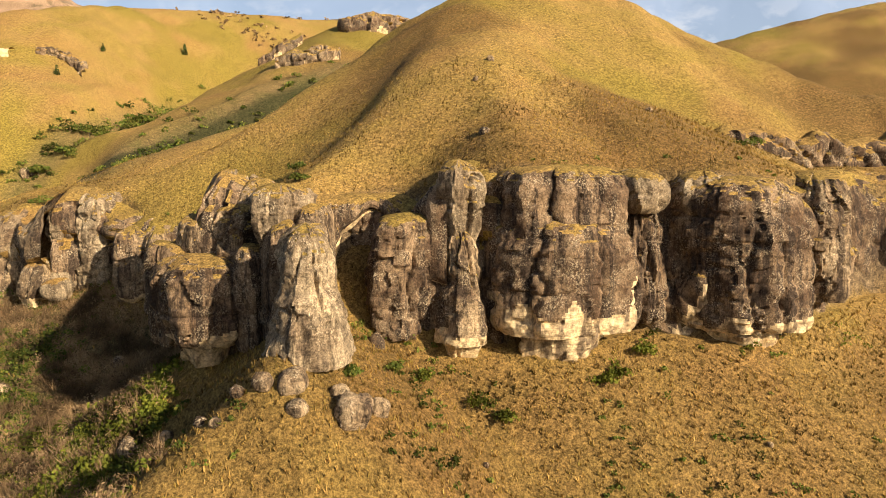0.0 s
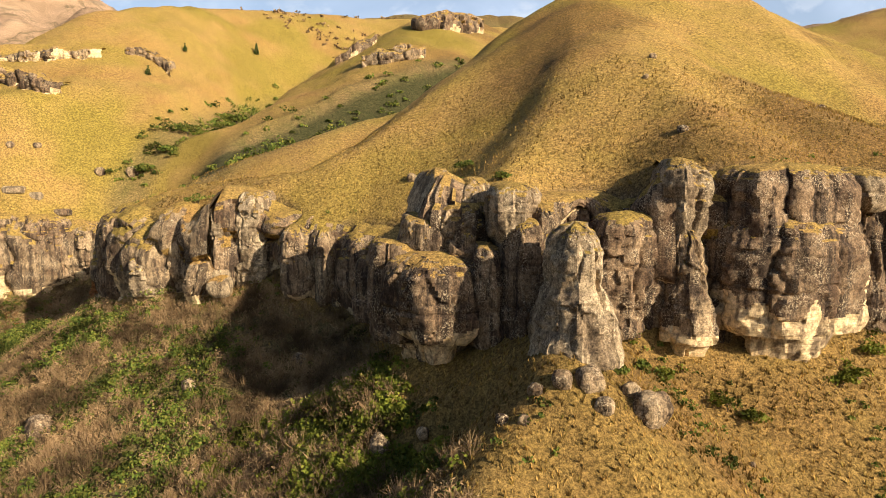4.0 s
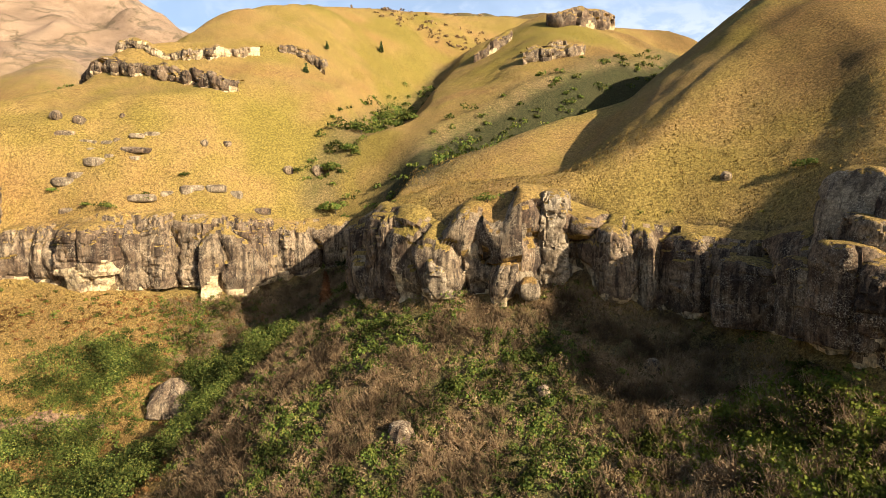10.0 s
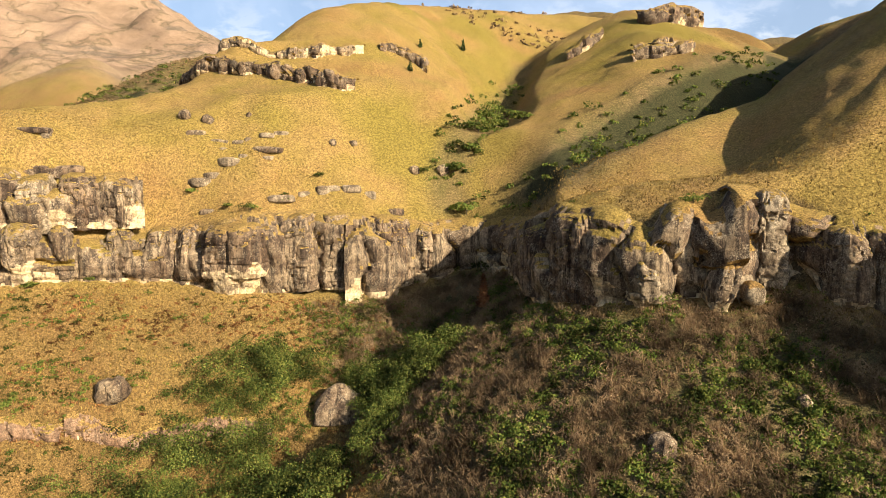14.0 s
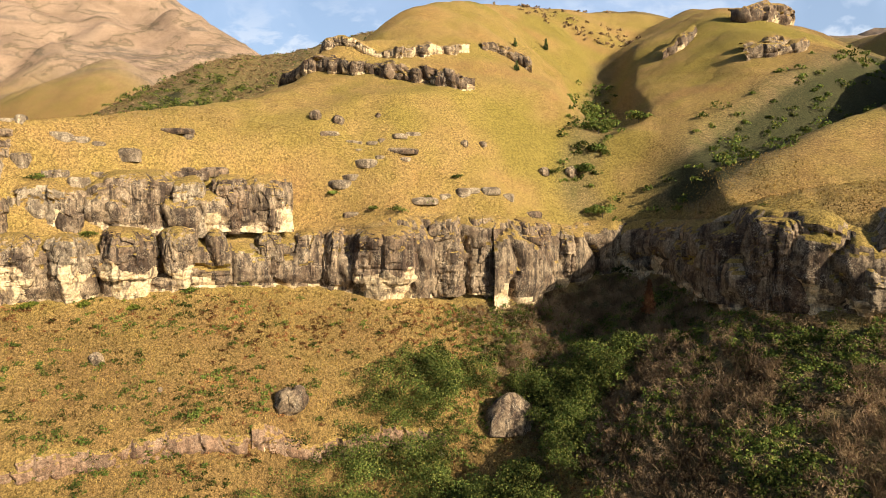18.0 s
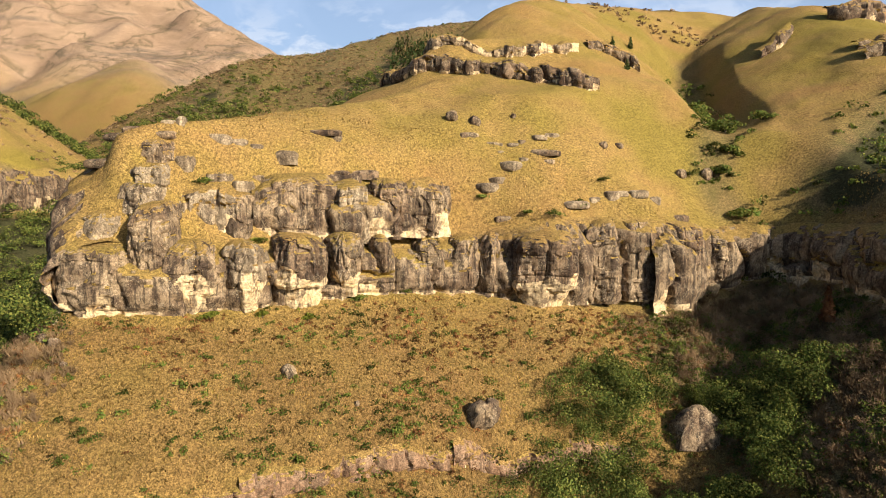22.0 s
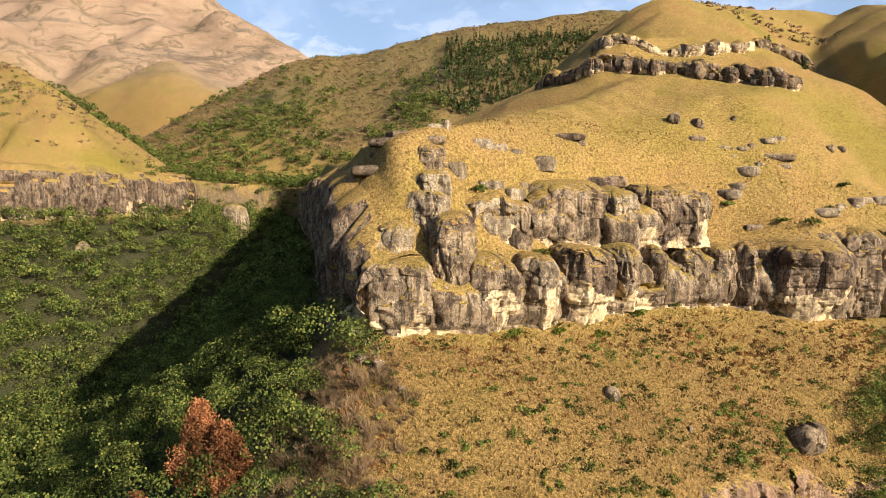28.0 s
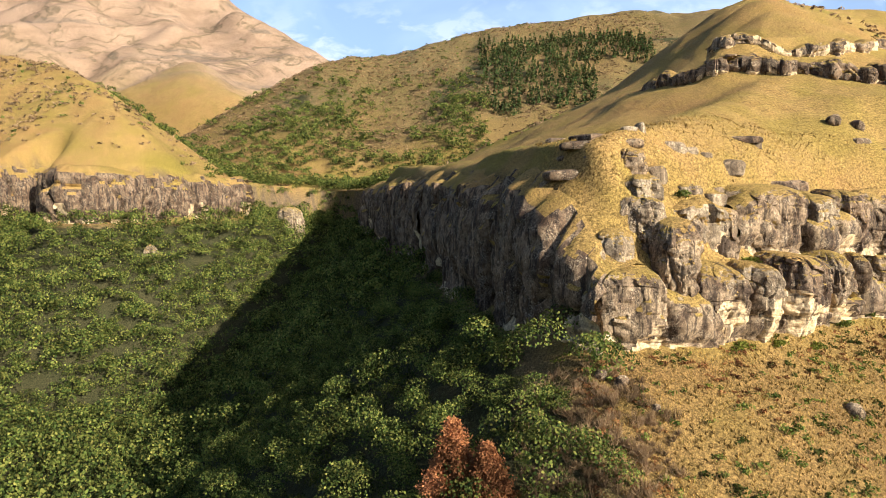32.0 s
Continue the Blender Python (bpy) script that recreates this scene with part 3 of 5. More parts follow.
# ---------------------------------------------------------------- the continuous cliff
def cliff_wall(name, line, step, levels, label, material=None, rough=1.0, scale=1.0, pale=0.2, kind="structure", back=0.0):
    """A rock face along a line (x, y, foot, brow), with blocks, cracks, beds and a foot where pale rock has broken out."""
    seg = np.hypot(*np.diff(line[:, :2], axis=0).T)
    run = np.concatenate([[0], np.cumsum(seg)])
    s = np.arange(0, run[-1], step)
    p = np.stack([np.interp(s, run, line[:, k]) for k in range(4)], 1)
    way = np.gradient(p[:, :2], axis=0)
    for _ in range(14):
        way = (way + np.roll(way, 1, 0) + np.roll(way, -1, 0)) / 3
    way /= np.hypot(*way.T)[:, None] + 1e-9
    out = np.stack([-way[:, 1], way[:, 0]], 1)          # away from the hill for a line that runs west
    v = np.concatenate([np.linspace(-0.16, 0.9, levels), [0.97, 1.02, 1.04, 1.0]])
    stand = np.interp(v, [-0.16, 0.0, 0.05, 0.16, 0.35, 0.6, 0.8, 0.92, 1.02, 1.04], [0.5, 0.0, -0.5, 0.4, 0.8, 0.6, -0.2, -1.4, -3.4, -4.6])
    stand[-1] = -7.0
    stand = stand - back
    px, py = p[:, 0][None, :], p[:, 1][None, :]
    z = p[:, 2][None, :] + (p[:, 3] - p[:, 2])[None, :] * v[:, None]
    q, zq, along = s[None, :] / scale, z / scale, px / scale + 0 * z
    wander = 0.35 * grain(q / 4, zq / 5, 0, 70)
    gap, mark, lean_u, lean_v = blocks(q / 8.0 + wander * 0.7, zq / 17.0 + wander * 0.3, 71)
    small_gap, small_mark, small_u, small_v = blocks(q / 3.4 + wander * 1.4, zq / 6.5 + wander, 72)
    swelling, knob = np.clip(gap / 0.3, 0, 1) ** 0.4, np.clip(small_gap / 0.3, 0, 1) ** 0.4
    push = 2.6 * (mark - 0.5) + 2.0 * (swelling - 0.7) + 0.8 * (small_mark - 0.5) + 0.4 * (knob - 0.7) + 2.4 * lean_u + 0.6 * small_u + 0.8 * fractal(px / 4 / scale, py / 4 / scale, zq / 5, 5, 73) * rough
    push += 0.28 * fractal(px / 1.3 / scale, py / 1.3 / scale, zq / 1.1, 4, 74) * rough - 0.5 * ramp(0.07, 0.0, gap)
    bed = zq / 3.3 + 0.25 * grain(q / 9, zq / 9, 0, 76) + 0.5 * mark
    push += 0.3 * (lattice(np.floor(bed).astype(np.int64), np.floor(mark * 99).astype(np.int64), 7, 79) - 0.5) - 0.22 * ramp(0.1, 0.0, np.abs(bed - np.round(bed)))
    broken = (0.34 + 0.5 * (pale > 0.8)) * ramp(0.05 - 0.5 * (pale > 0.8), 0.3, fractal(q / 8, 0.5, 0, 3, 85)) * (pale > 0)
    hollow = ramp(0.03, -0.03, v[:, None] - broken - 0.05 * grain(q / 1.3, zq / 2, 0, 86)) * (pale > 0)
    push = (push - 0.7 * hollow) * ramp(1.05, 0.9, v)[:, None]
    away = scale * (stand[:, None] + push)
    x = px + out[:, 0][None, :] * away
    y = py + out[:, 1][None, :] * away
    z = z + scale * 1.1 * fractal(px / 4 / scale, py / 4 / scale, 3, 3, 83) * ramp(0.6, 1.0, v)[:, None]
    grid, count = np.stack([x, y, z], -1), len(s)
    scar = (hollow > 0.5) & (grain(q / 3.1, zq / 2.3, 0, 87) > -0.35 - pale) if pale else np.zeros(z.shape, bool)
    cuts = [0, count - 1]
    if not kind:                                        # a band falls into its single faces
        wide = max(4, int(6.0 / step))
        cuts = [*range(0, max(1, count - wide // 2 - 1), wide), count - 1]
        middle = grid[0, count // 2]
        whole = thing(name, tuple(middle), label, "rock", "bands of rock")
        grid = grid - middle
    for first, last in zip(cuts[:-1], cuts[1:]):
        piece = grid[:, first:last + 1]
        mesh = bulk(name if kind else "rock_face", piece.reshape(-1, 3), sheet_faces(len(v), last + 1 - first), material or ROCK)
        mesh.set_sharp_from_angle(angle=radians(48))
        mesh.materials.append(PALE)
        mesh.materials.append(GROUND)
        normal = np.zeros(len(mesh.polygons) * 3, np.float32)
        mesh.polygons.foreach_get("normal", normal)
        turf = (np.abs(normal.reshape(-1, 3)[:, 2]) > 0.62).reshape(len(v) - 1, last - first) & (v[:-1, None] > 0.35)
        mesh.polygons.foreach_set("material_index", np.where(scar[:-1, first:last], 1, turf * 2).astype(np.int32).ravel())
        mesh.update()
        if kind:
            return tagged(new(name, mesh), label, "cliff", kind=kind)
        part("rock_face", mesh, whole)
    return whole


def band(points, tall, label, material=None, step=0.5, levels=14, scale=0.4, pale=0.3, sink=0.6):
    """A low rock face in the slope, along a line in plan that runs west, on the ground or at given heights."""
    line = rounded(points, 5)
    foot = line[:, 2] if line.shape[1] > 2 else height_at(line[:, 0], line[:, 1]) - sink
    tall = tall * (1 + 0.45 * fractal(line[:, 0] / 5, line[:, 1] / 5, 1.0, 3, 88))
    return cliff_wall("rock_band", np.stack([line[:, 0], line[:, 1], foot, foot + tall], 1), step, levels, label, material, 1.0, scale, pale, "")


def stretch_of(a, b):
    """The piece of the cliff line between two of its points in plan."""
    i = int(np.argmin(np.hypot(cliff_line[:, 0] - a[0], cliff_line[:, 1] - a[1])))
    j = int(np.argmin(np.hypot(cliff_line[:, 0] - b[0], cliff_line[:, 1] - b[1])))
    return cliff_line[i:j + 1]


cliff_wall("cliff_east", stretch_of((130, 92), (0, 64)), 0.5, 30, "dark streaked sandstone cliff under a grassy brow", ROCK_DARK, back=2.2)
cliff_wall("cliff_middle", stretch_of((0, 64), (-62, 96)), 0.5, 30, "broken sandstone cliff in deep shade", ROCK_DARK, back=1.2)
cliff_wall("cliff_gully", stretch_of((-62, 96), (-132, 138.5)), 0.6, 28, "shaded sandstone cliff round the head of a gully")
cliff_wall("cliff_west", stretch_of((-132, 138.5), (-239, 104)), 0.6, 26, "sunlit weathered sandstone cliff", back=1.2)
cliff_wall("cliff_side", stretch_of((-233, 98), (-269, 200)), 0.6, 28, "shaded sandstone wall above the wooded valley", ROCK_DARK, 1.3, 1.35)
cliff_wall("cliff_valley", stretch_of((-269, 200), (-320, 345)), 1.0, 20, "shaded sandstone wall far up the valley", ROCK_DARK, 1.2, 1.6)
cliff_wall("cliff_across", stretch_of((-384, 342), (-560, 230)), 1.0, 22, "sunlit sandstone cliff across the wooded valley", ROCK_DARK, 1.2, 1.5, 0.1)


# ---------------------------------------------------------------- rock pieces
def rock_mesh(name, wide, deep, tall, material, seed, profile, square=4.0, around=44, rings=26, rough=1.0, lean=(0, 0), cell=(3.6, 9.0), grassy=False, joints=(), pale=0.0):
    """A weathered block of rock on its base: rounded in plan, bedded, cracked from top to bottom, pitted."""
    g = random.Random(seed)
    v = 1 - (1 - np.linspace(0, 1, rings)) ** 1.2
    a = np.arange(around) / around * 2 * math.pi + math.pi / 2
    low, ca, sa = v[:, None], np.cos(a)[None, :], np.sin(a)[None, :]
    size, k = min(wide, deep, tall), 3.0 + seed * 7.7
    bend = 2.6 + 0.3 * square
    r = (np.abs(ca) ** bend + np.abs(sa) ** bend) ** (-1 / bend)
    r = r * (1 + min(0.16, 0.6 / square) * fractal(ca * 1.2 + k, sa * 1.2, low * tall / size * 0.55, 3, seed))
    for _ in range(4):                                  # flat faces where slabs have come away
        th, tip = g.uniform(-3.0, -0.1), g.uniform(-0.3, 0.15)
        face = (g.uniform(0.88, 1.02) + tip * (low - 0.5)) / np.maximum(np.cos(a - th)[None, :], 0.05)
        r = -softmax(-r, -face, 0.02)
    f = np.interp(v, [q[0] for q in profile], [q[1] for q in profile])
    for _ in range(2):
        f[1:-1] = (f[:-2] + 2 * f[1:-1] + f[2:]) / 4
    x, y = r * f[:, None] * ca * wide / 2, r * f[:, None] * sa * deep / 2
    z = low * tall + 0 * x
    reach = np.hypot(x, y) + 0.01
    along = (a - math.pi / 2)[None, :] * (wide + deep) / 4
    share = min(1.0, size / 7.0) * rough
    edge = [0.0]                                        # beds of uneven thickness, each a little pillow
    while edge[-1] < 1.2:
        edge.append(edge[-1] + g.uniform(0.4, 2.2) * max(0.12, 3.0 / tall))
    height = low + 0.05 * grain(along / 4 + k, low * 2, 0, seed + 2)
    push = 0 * x
    for lo, hi in zip(edge[:-1], edge[1:]):
        t = np.clip((height - lo) / (hi - lo), 0, 1)
        held = (height >= lo) & (height < hi)
        push = push + np.where(held, share * (0.10 * (1 - np.abs(2 * t - 1) ** 6) + g.uniform(-0.16, 0.16)), 0)
    half = (wide + deep) / 4 * math.pi
    for _ in range(max(2, int(2 * half / cell[0] * 0.8))):   # cracks that wander up the face
        at, lo, hi = g.uniform(-half, half) + half, g.uniform(-0.6, 0.5), g.uniform(0.6, 1.6)
        off = np.abs(along - at - 0.9 * share * grain(z / 2.4 + k, at, 0, seed + 4))
        push = push - share * g.uniform(0.25, 1.0) * np.exp(-off / g.uniform(0.12, 0.4)) * ramp(lo, lo + 0.15, low) * ramp(hi, hi - 0.15, low)
    wander = 0.35 * grain(along / 2.0 + k, z / 2.0, 0, seed + 14)
    gap, mark, lean_u, lean_v = blocks(along / 2.6 + wander + k, z / 4.2 + wander, seed + 5)
    push += share * min(1.0, 4.5 / square) * (0.55 * (mark - 0.5) + 0.9 * lean_u + 0.5 * lean_v - 0.28 * ramp(0.08, 0.0, gap))
    push += share * 0.75 * fractal(x / 3.2 + k, y / 3.2, z / 5.0, 5, seed + 6)
    push += share * 0.34 * fractal(x / 0.9 + k, y / 0.9, z / 0.8, 3, seed + 3)
    push -= share * 0.35 * ramp(0.35, 0.75, grain(x / 1.3 + k, y / 1.3, z / 0.9, seed + 8))
    for joint in joints:                                # open bedding joints
        push -= 0.03 * min(size, 7.0) * ramp(0.025, 0.0, np.abs(low - joint)) * (0.5 + 0.5 * grain(along / 3 + k, 0.5, 0, seed + 9))
    swell = np.clip(1 + push / reach, 0.5, 1.5)
    x, y = x * swell + lean[0] * low ** 1.5, y * swell + lean[1] * low ** 1.5
    slope = g.uniform(-0.10, 0.10) * tall, g.uniform(0.04, 0.2) * min(tall, deep)
    z = z + (slope[0] * x / wide + slope[1] * y / deep) * low ** 2 + rough * 0.04 * tall * fractal(x / size * 1.5 + k, y / size * 1.5, 2.0, 4, seed + 11) * low
    grid = np.stack([x, y, z], -1)
    middle = grid[-1].mean(0)
    for q in (0.66, 0.33, 0.002):
        ring = middle + (grid[rings - 1] - middle) * q
        ring[:, 2] += 0.03 * tall * (1 - q) + 0.1 * share * fractal(ring[:, 0] + k, ring[:, 1], 0, 3, seed)
        grid = np.concatenate([grid, ring[None]])
    cuts = [0, *[int(np.argmin(np.abs(v - j))) for j in joints], rings + 2]
    made = []
    for first, end in zip(cuts[:-1], cuts[1:]):
        mesh = bulk(name, grid[first:end + 1].reshape(-1, 3), sheet_faces(end + 1 - first, around, True), material)
        mesh.set_sharp_from_angle(angle=radians(33))
        if grassy:                                      # dry grass has taken root wherever it is flat enough
            mesh.materials.append(GROUND)
            count = len(mesh.polygons)
            up, mid = np.zeros(count * 3, np.float32), np.zeros(count * 3, np.float32)
            mesh.polygons.foreach_get("normal", up)
            mesh.polygons.foreach_get("center", mid)
            up, mid = up.reshape(-1, 3)[:, 2], mid.reshape(-1, 3)
            turf = ((up > 0.70 + 0.12 * grain(mid[:, 0] / 1.2 + k, mid[:, 1] / 1.2, 0, seed + 12)) & (mid[:, 2] > tall * (0.8 if square > 5 else 0.5))).astype(np.int32)
            if pale:                                    # fresh rock where the foot has broken away
                mesh.materials.append(PALE)
                edge_line = grain(mid[:, 0] / 2.6 + k, mid[:, 1] / 2.6, mid[:, 2] / 3, seed + 13)
                turf[mid[:, 2] < pale * (0.7 + 0.9 * edge_line)] = 2
            mesh.polygons.foreach_set("material_index", turf)
        made.append(mesh)
    return made if joints else made[0]


STOUT = [(0, 0.92), (0.06, 0.97), (0.25, 1.0), (0.65, 0.99), (0.83, 0.94), (0.92, 0.86), (0.97, 0.76), (1, 0.6)]
EGG = [(0, 0.62), (0.06, 0.76), (0.2, 0.91), (0.45, 1.0), (0.7, 0.97), (0.86, 0.83), (0.95, 0.62), (1, 0.4)]
BARREL = [(0, 0.78), (0.08, 0.90), (0.3, 1.0), (0.58, 1.0), (0.78, 0.93), (0.9, 0.79), (0.96, 0.64), (1, 0.42)]
TAPER = [(0, 1.0), (0.2, 0.93), (0.45, 0.76), (0.56, 0.62), (0.64, 0.66), (0.8, 0.64), (0.93, 0.5), (1, 0.3)]
BOULDER = [(0, 0.85), (0.2, 0.97), (0.5, 1.0), (0.7, 0.93), (0.86, 0.76), (0.95, 0.56), (1, 0.36)]
BASE = [(0, 0.70), (0.25, 0.76), (0.5, 0.86), (0.8, 0.96), (1, 0.96)]
COUNT = [0]


def buttress(x, y, wide, deep, low, high, turn=0.0, shape=STOUT, stone=None, foot=0.0, footing=0.85, cap=False, lean=(0, 0), label="weathered brown sandstone buttress with dark streaks", square=4.2):
    """A block of the cliff, with an undercut pale foot and a cap of grass where it has one."""
    COUNT[0] += 1
    seed = COUNT[0]
    deep = deep * 1.25
    cy = y + deep / 2 - 0.4
    ob = thing("rock_buttress", (x, cy, low), label, "rock", "sandstone buttresses", radians(turn))
    g = random.Random(seed * 3)
    joints = () if high - low < 5 else (g.uniform(0.3, 0.62),) if high - low < 11 else (g.uniform(0.2, 0.38), g.uniform(0.58, 0.78))
    made = rock_mesh("block", wide, deep, high - low, stone or ROCK, seed, shape, square, max(56, min(150, int((wide + deep) * 6))), max(24, min(80, int((high - low) * 4.6))), 1.0, lean, grassy=True, joints=joints, pale=foot * 0.9 + 0.3 if foot else 0.0)
    for mesh in made if joints else [made]:
        part("block", mesh, ob)
    if foot:
        part("pale_foot", rock_mesh("pale_foot", wide * footing, deep * 0.9, foot + 2.0, PALE, seed + 40, BASE, 9.0, 64, 20, 1.2, cell=(2.6, 3.0)), ob, "pale cream undercut rock", (0, 0.1, -foot - 0.4))
    return ob


def boulder(x, y, wide, tall, stone=None, deep=0.0, sink=0.45, label="rounded grey sandstone boulder in dry grass", shape=BOULDER, turn=0.0, square=2.4, tilt=1.0):
    COUNT[0] += 1
    z = float(height_at(x, y))
    tall = min(tall, wide * 0.62) if square < 5 else tall
    ob = new("boulder", rock_mesh("boulder", wide, deep or wide * 0.9, tall * (1 + sink), stone or ROCK, COUNT[0] + 200, shape, square + 2.0, 28, 16, 1.2, cell=(1.8, 2.4)))
    ob.location, ob.rotation_euler = (x, y, z - tall * sink), (tilt * (0.4 + 0.3 * math.sin(COUNT[0] * 2.3)), tilt * 0.3 * math.sin(COUNT[0] * 1.7), radians(turn) + tilt * 0.6 * math.sin(COUNT[0] * 5.1))
    return tagged(ob, label, "boulder", "boulders")


def outcrop(points, tall, wide, label="band of weathered sandstone in the grass", stone=None, sink=0.9, foot=0.0, deep=0.0, spread=0.5, name="rock_outcrop"):
    """A row of blocks along a line in plan, set into the slope."""
    COUNT[0] += 1
    rng = random.Random(COUNT[0])
    line = rounded(points, 4)
    seg = np.hypot(*np.diff(line[:, :2], axis=0).T)
    run = np.concatenate([[0], np.cumsum(seg)])
    mid = line[len(line) // 2]
    base = float(height_at(mid[0], mid[1]))
    ob = thing(name, (mid[0], mid[1], base), label, "rock", "bands of rock")
    s = wide * 0.3
    while s < run[-1]:
        w = wide * rng.uniform(1 - spread, 1 + spread)
        x, y = np.interp(s, run, line[:, 0]), np.interp(s, run, line[:, 1])
        way = math.atan2(np.interp(s + 0.5, run, line[:, 1]) - np.interp(s - 0.5, run, line[:, 1]), np.interp(s + 0.5, run, line[:, 0]) - np.interp(s - 0.5, run, line[:, 0]))
        h = tall * rng.uniform(0.35, 0.85)
        dp = deep or w * 0.9
        up = 1 if math.cos(way) > 0 else -1
        back = dp * 0.5 + rng.uniform(-0.22, 0.22) * w
        z = float(height_at(x, y)) - 0.2
        x, y = x - math.sin(way) * up * back, y + math.cos(way) * up * back
        COUNT[0] += 1
        block = part("block", rock_mesh("block", w * 1.25, dp * 1.5, h * (1 + sink), stone or ROCK, COUNT[0] + 400, STOUT, 4.0, 28, 16, 1.2, grassy=tall > 2), ob, "", (x - mid[0], y - mid[1], z - base - h * sink))
        block.rotation_euler = (0, 0, way + rng.uniform(-0.35, 0.35))
        if foot:
            low = part("pale_foot", rock_mesh("pale_foot", w * 0.9, dp * 0.9, foot * 1.6, PALE, COUNT[0] + 500, BASE, 3.2, 20, 7, 1.1), ob, "pale cream undercut rock", (x - mid[0], y - mid[1], z - base - foot))
            low.rotation_euler = (0, 0, way)
        s += w * rng.uniform(0.7, 1.7)
    return ob


# east spur
buttress(13.2, 61.8, 16.4, 10, 44.8, 57.4, 2, STOUT, ROCK_DARK, 4.6, 0.62, label="broad dark-streaked sandstone block on a pale undercut foot", square=9.0)
buttress(14.0, 63.8, 15.8, 9, 54.5, 63.0, 3, STOUT, ROCK_DARK, label="dark-streaked sandstone slab under the grassy brow", square=9.0)
buttress(2.4, 65.2, 5.8, 6, 54.0, 63.6, 0, EGG, ROCK_GREY, label="rounded grey sandstone knob on a narrow neck")
buttress(2.4, 63.0, 6.0, 7, 43.8, 56.0, 4, TAPER, ROCK, 1.6, 0.9)
buttress(-3.8, 65.0, 8.0, 6, 44.0, 57.4, 0, STOUT, ROCK_DARK, square=7.0)
buttress(0.0, 66.2, 5.0, 6, 45.0, 58.4, 0, STOUT, ROCK)
buttress(-8.6, 73.0, 5.6, 5, 53.5, 58.6, 0, STOUT, ROCK_DARK, label="low dark sandstone ledge beside a grass chute")
buttress(35.0, 64.8, 16.4, 11, 44.4, 61.4, -6, STOUT, ROCK_DARK, 2.6, 0.75, label="broad rounded dark sandstone buttress with a pale foot", square=6.0)
buttress(31.0, 68.0, 6.0, 6, 57.0, 62.4, -8, BARREL, ROCK_GREY, label="grey sandstone hump on top of the buttress")
buttress(47.5, 72.0, 7.0, 8, 46.5, 62.0, -12, STOUT, ROCK, cap=True)
buttress(23.6, 68.0, 6.4, 6, 45.0, 58.5, 0, STOUT, ROCK_DARK)
buttress(23.0, 66.6, 6.0, 6, 57.6, 62.6, 0, EGG, ROCK_GREY, label="overhanging grey sandstone boulder under the brow")
buttress(-11.9, 50.2, 8.2, 8, 45.0, 57.0, 6, TAPER, ROCK_GREY, 0.0, 0.97, label="pale grey tapering sandstone pinnacle", square=6.0)
buttress(-16.6, 61.0, 6.0, 7, 54.8, 61.0, 0, BARREL, ROCK_GREY, label="grey sandstone boulder on top of the headland")
buttress(-25.0, 60.4, 11.4, 9, 44.2, 53.6, 8, BARREL, ROCK_DARK, 1.8, 0.5, label="bulging dark sandstone block on a cream foot", square=4.0)
buttress(-29.8, 64.0, 4.6, 6, 43.6, 54.6, 24, STOUT, ROCK_DARK)
buttress(-19.4, 60.4, 4.4, 6, 43.8, 54.6, 10, STOUT, ROCK_DARK)
buttress(-16.4, 58.6, 4.0, 7, 44.0, 57.2, 14, STOUT, ROCK_DARK)
buttress(-13.6, 61.0, 4.2, 7, 46.0, 58.6, -6, STOUT, ROCK)
buttress(-5.0, 69.6, 4.0, 5, 48.5, 56.6, 6, STOUT, ROCK_DARK)
buttress(-22.0, 64.2, 6.4, 6, 51.5, 58.8, 0, STOUT, ROCK, label="broken sandstone ledges overgrown with dry grass")
buttress(-26.4, 65.4, 5.0, 6, 51.5, 57.4, 12, STOUT, ROCK)
buttress(-20.6, 67.0, 4.4, 6, 56.0, 61.8, 0, BARREL, ROCK)
buttress(-27.0, 68.4, 3.4, 6, 53.5, 62.4, 18, STOUT, ROCK_GREY, lean=(2.2, 1.0), label="pale leaning slab of sandstone on the headland")
buttress(-32.6, 79.5, 5.0, 7, 42.0, 51.0, 60, STOUT, ROCK_DARK)
buttress(-38.0, 88.5, 5.2, 7, 41.8, 54.0, 30, BARREL, ROCK_DARK, 0.8, 0.8)
buttress(-22.0, 66.5, 7.0, 7, 51.0, 58.5, 0, STOUT, ROCK)
buttress(-26.5, 68.5, 4.4, 7, 52.0, 62.4, 18, STOUT, ROCK_GREY, lean=(2.0, 1.0))
buttress(-30.0, 68.5, 5.0, 7, 43.0, 52.0, 20, STOUT, ROCK)
buttress(-47.8, 91.6, 5.2, 7, 43.6, 55.0, 8, BARREL, ROCK, 1.0, 0.8)
buttress(-43.6, 91.8, 4.6, 7, 42.5, 54.5, 4, STOUT, ROCK)
buttress(-56.4, 98.5, 6.8, 8, 44.4, 60.3, -6, STOUT, ROCK_GREY)
buttress(-62.0, 97.0, 5.4, 7, 44.2, 58.5, 0, TAPER, ROCK_GREY)
buttress(-65.0, 94.5, 5.0, 6, 43.2, 50.0, -4, EGG, ROCK, 0.6, 0.8, lean=(1.5, 0.6))
buttress(-60.6, 94.3, 3.4, 4, 43.4, 46.8, 0, EGG, ROCK_GREY)
buttress(-69.6, 99.2, 6.6, 8, 48.0, 58.4, 0, EGG, ROCK_GREY)
buttress(-74.6, 98.6, 7.2, 7, 43.0, 49.8, 4, STOUT, ROCK_GREY, 0.6, 0.95)
buttress(-83.4, 105.0, 9.4, 9, 41.4, 56.4, 26, STOUT, ROCK_DARK, cap=True)
buttress(-89.0, 111.5, 5.0, 8, 41.0, 54.0, 50, STOUT, ROCK_DARK)
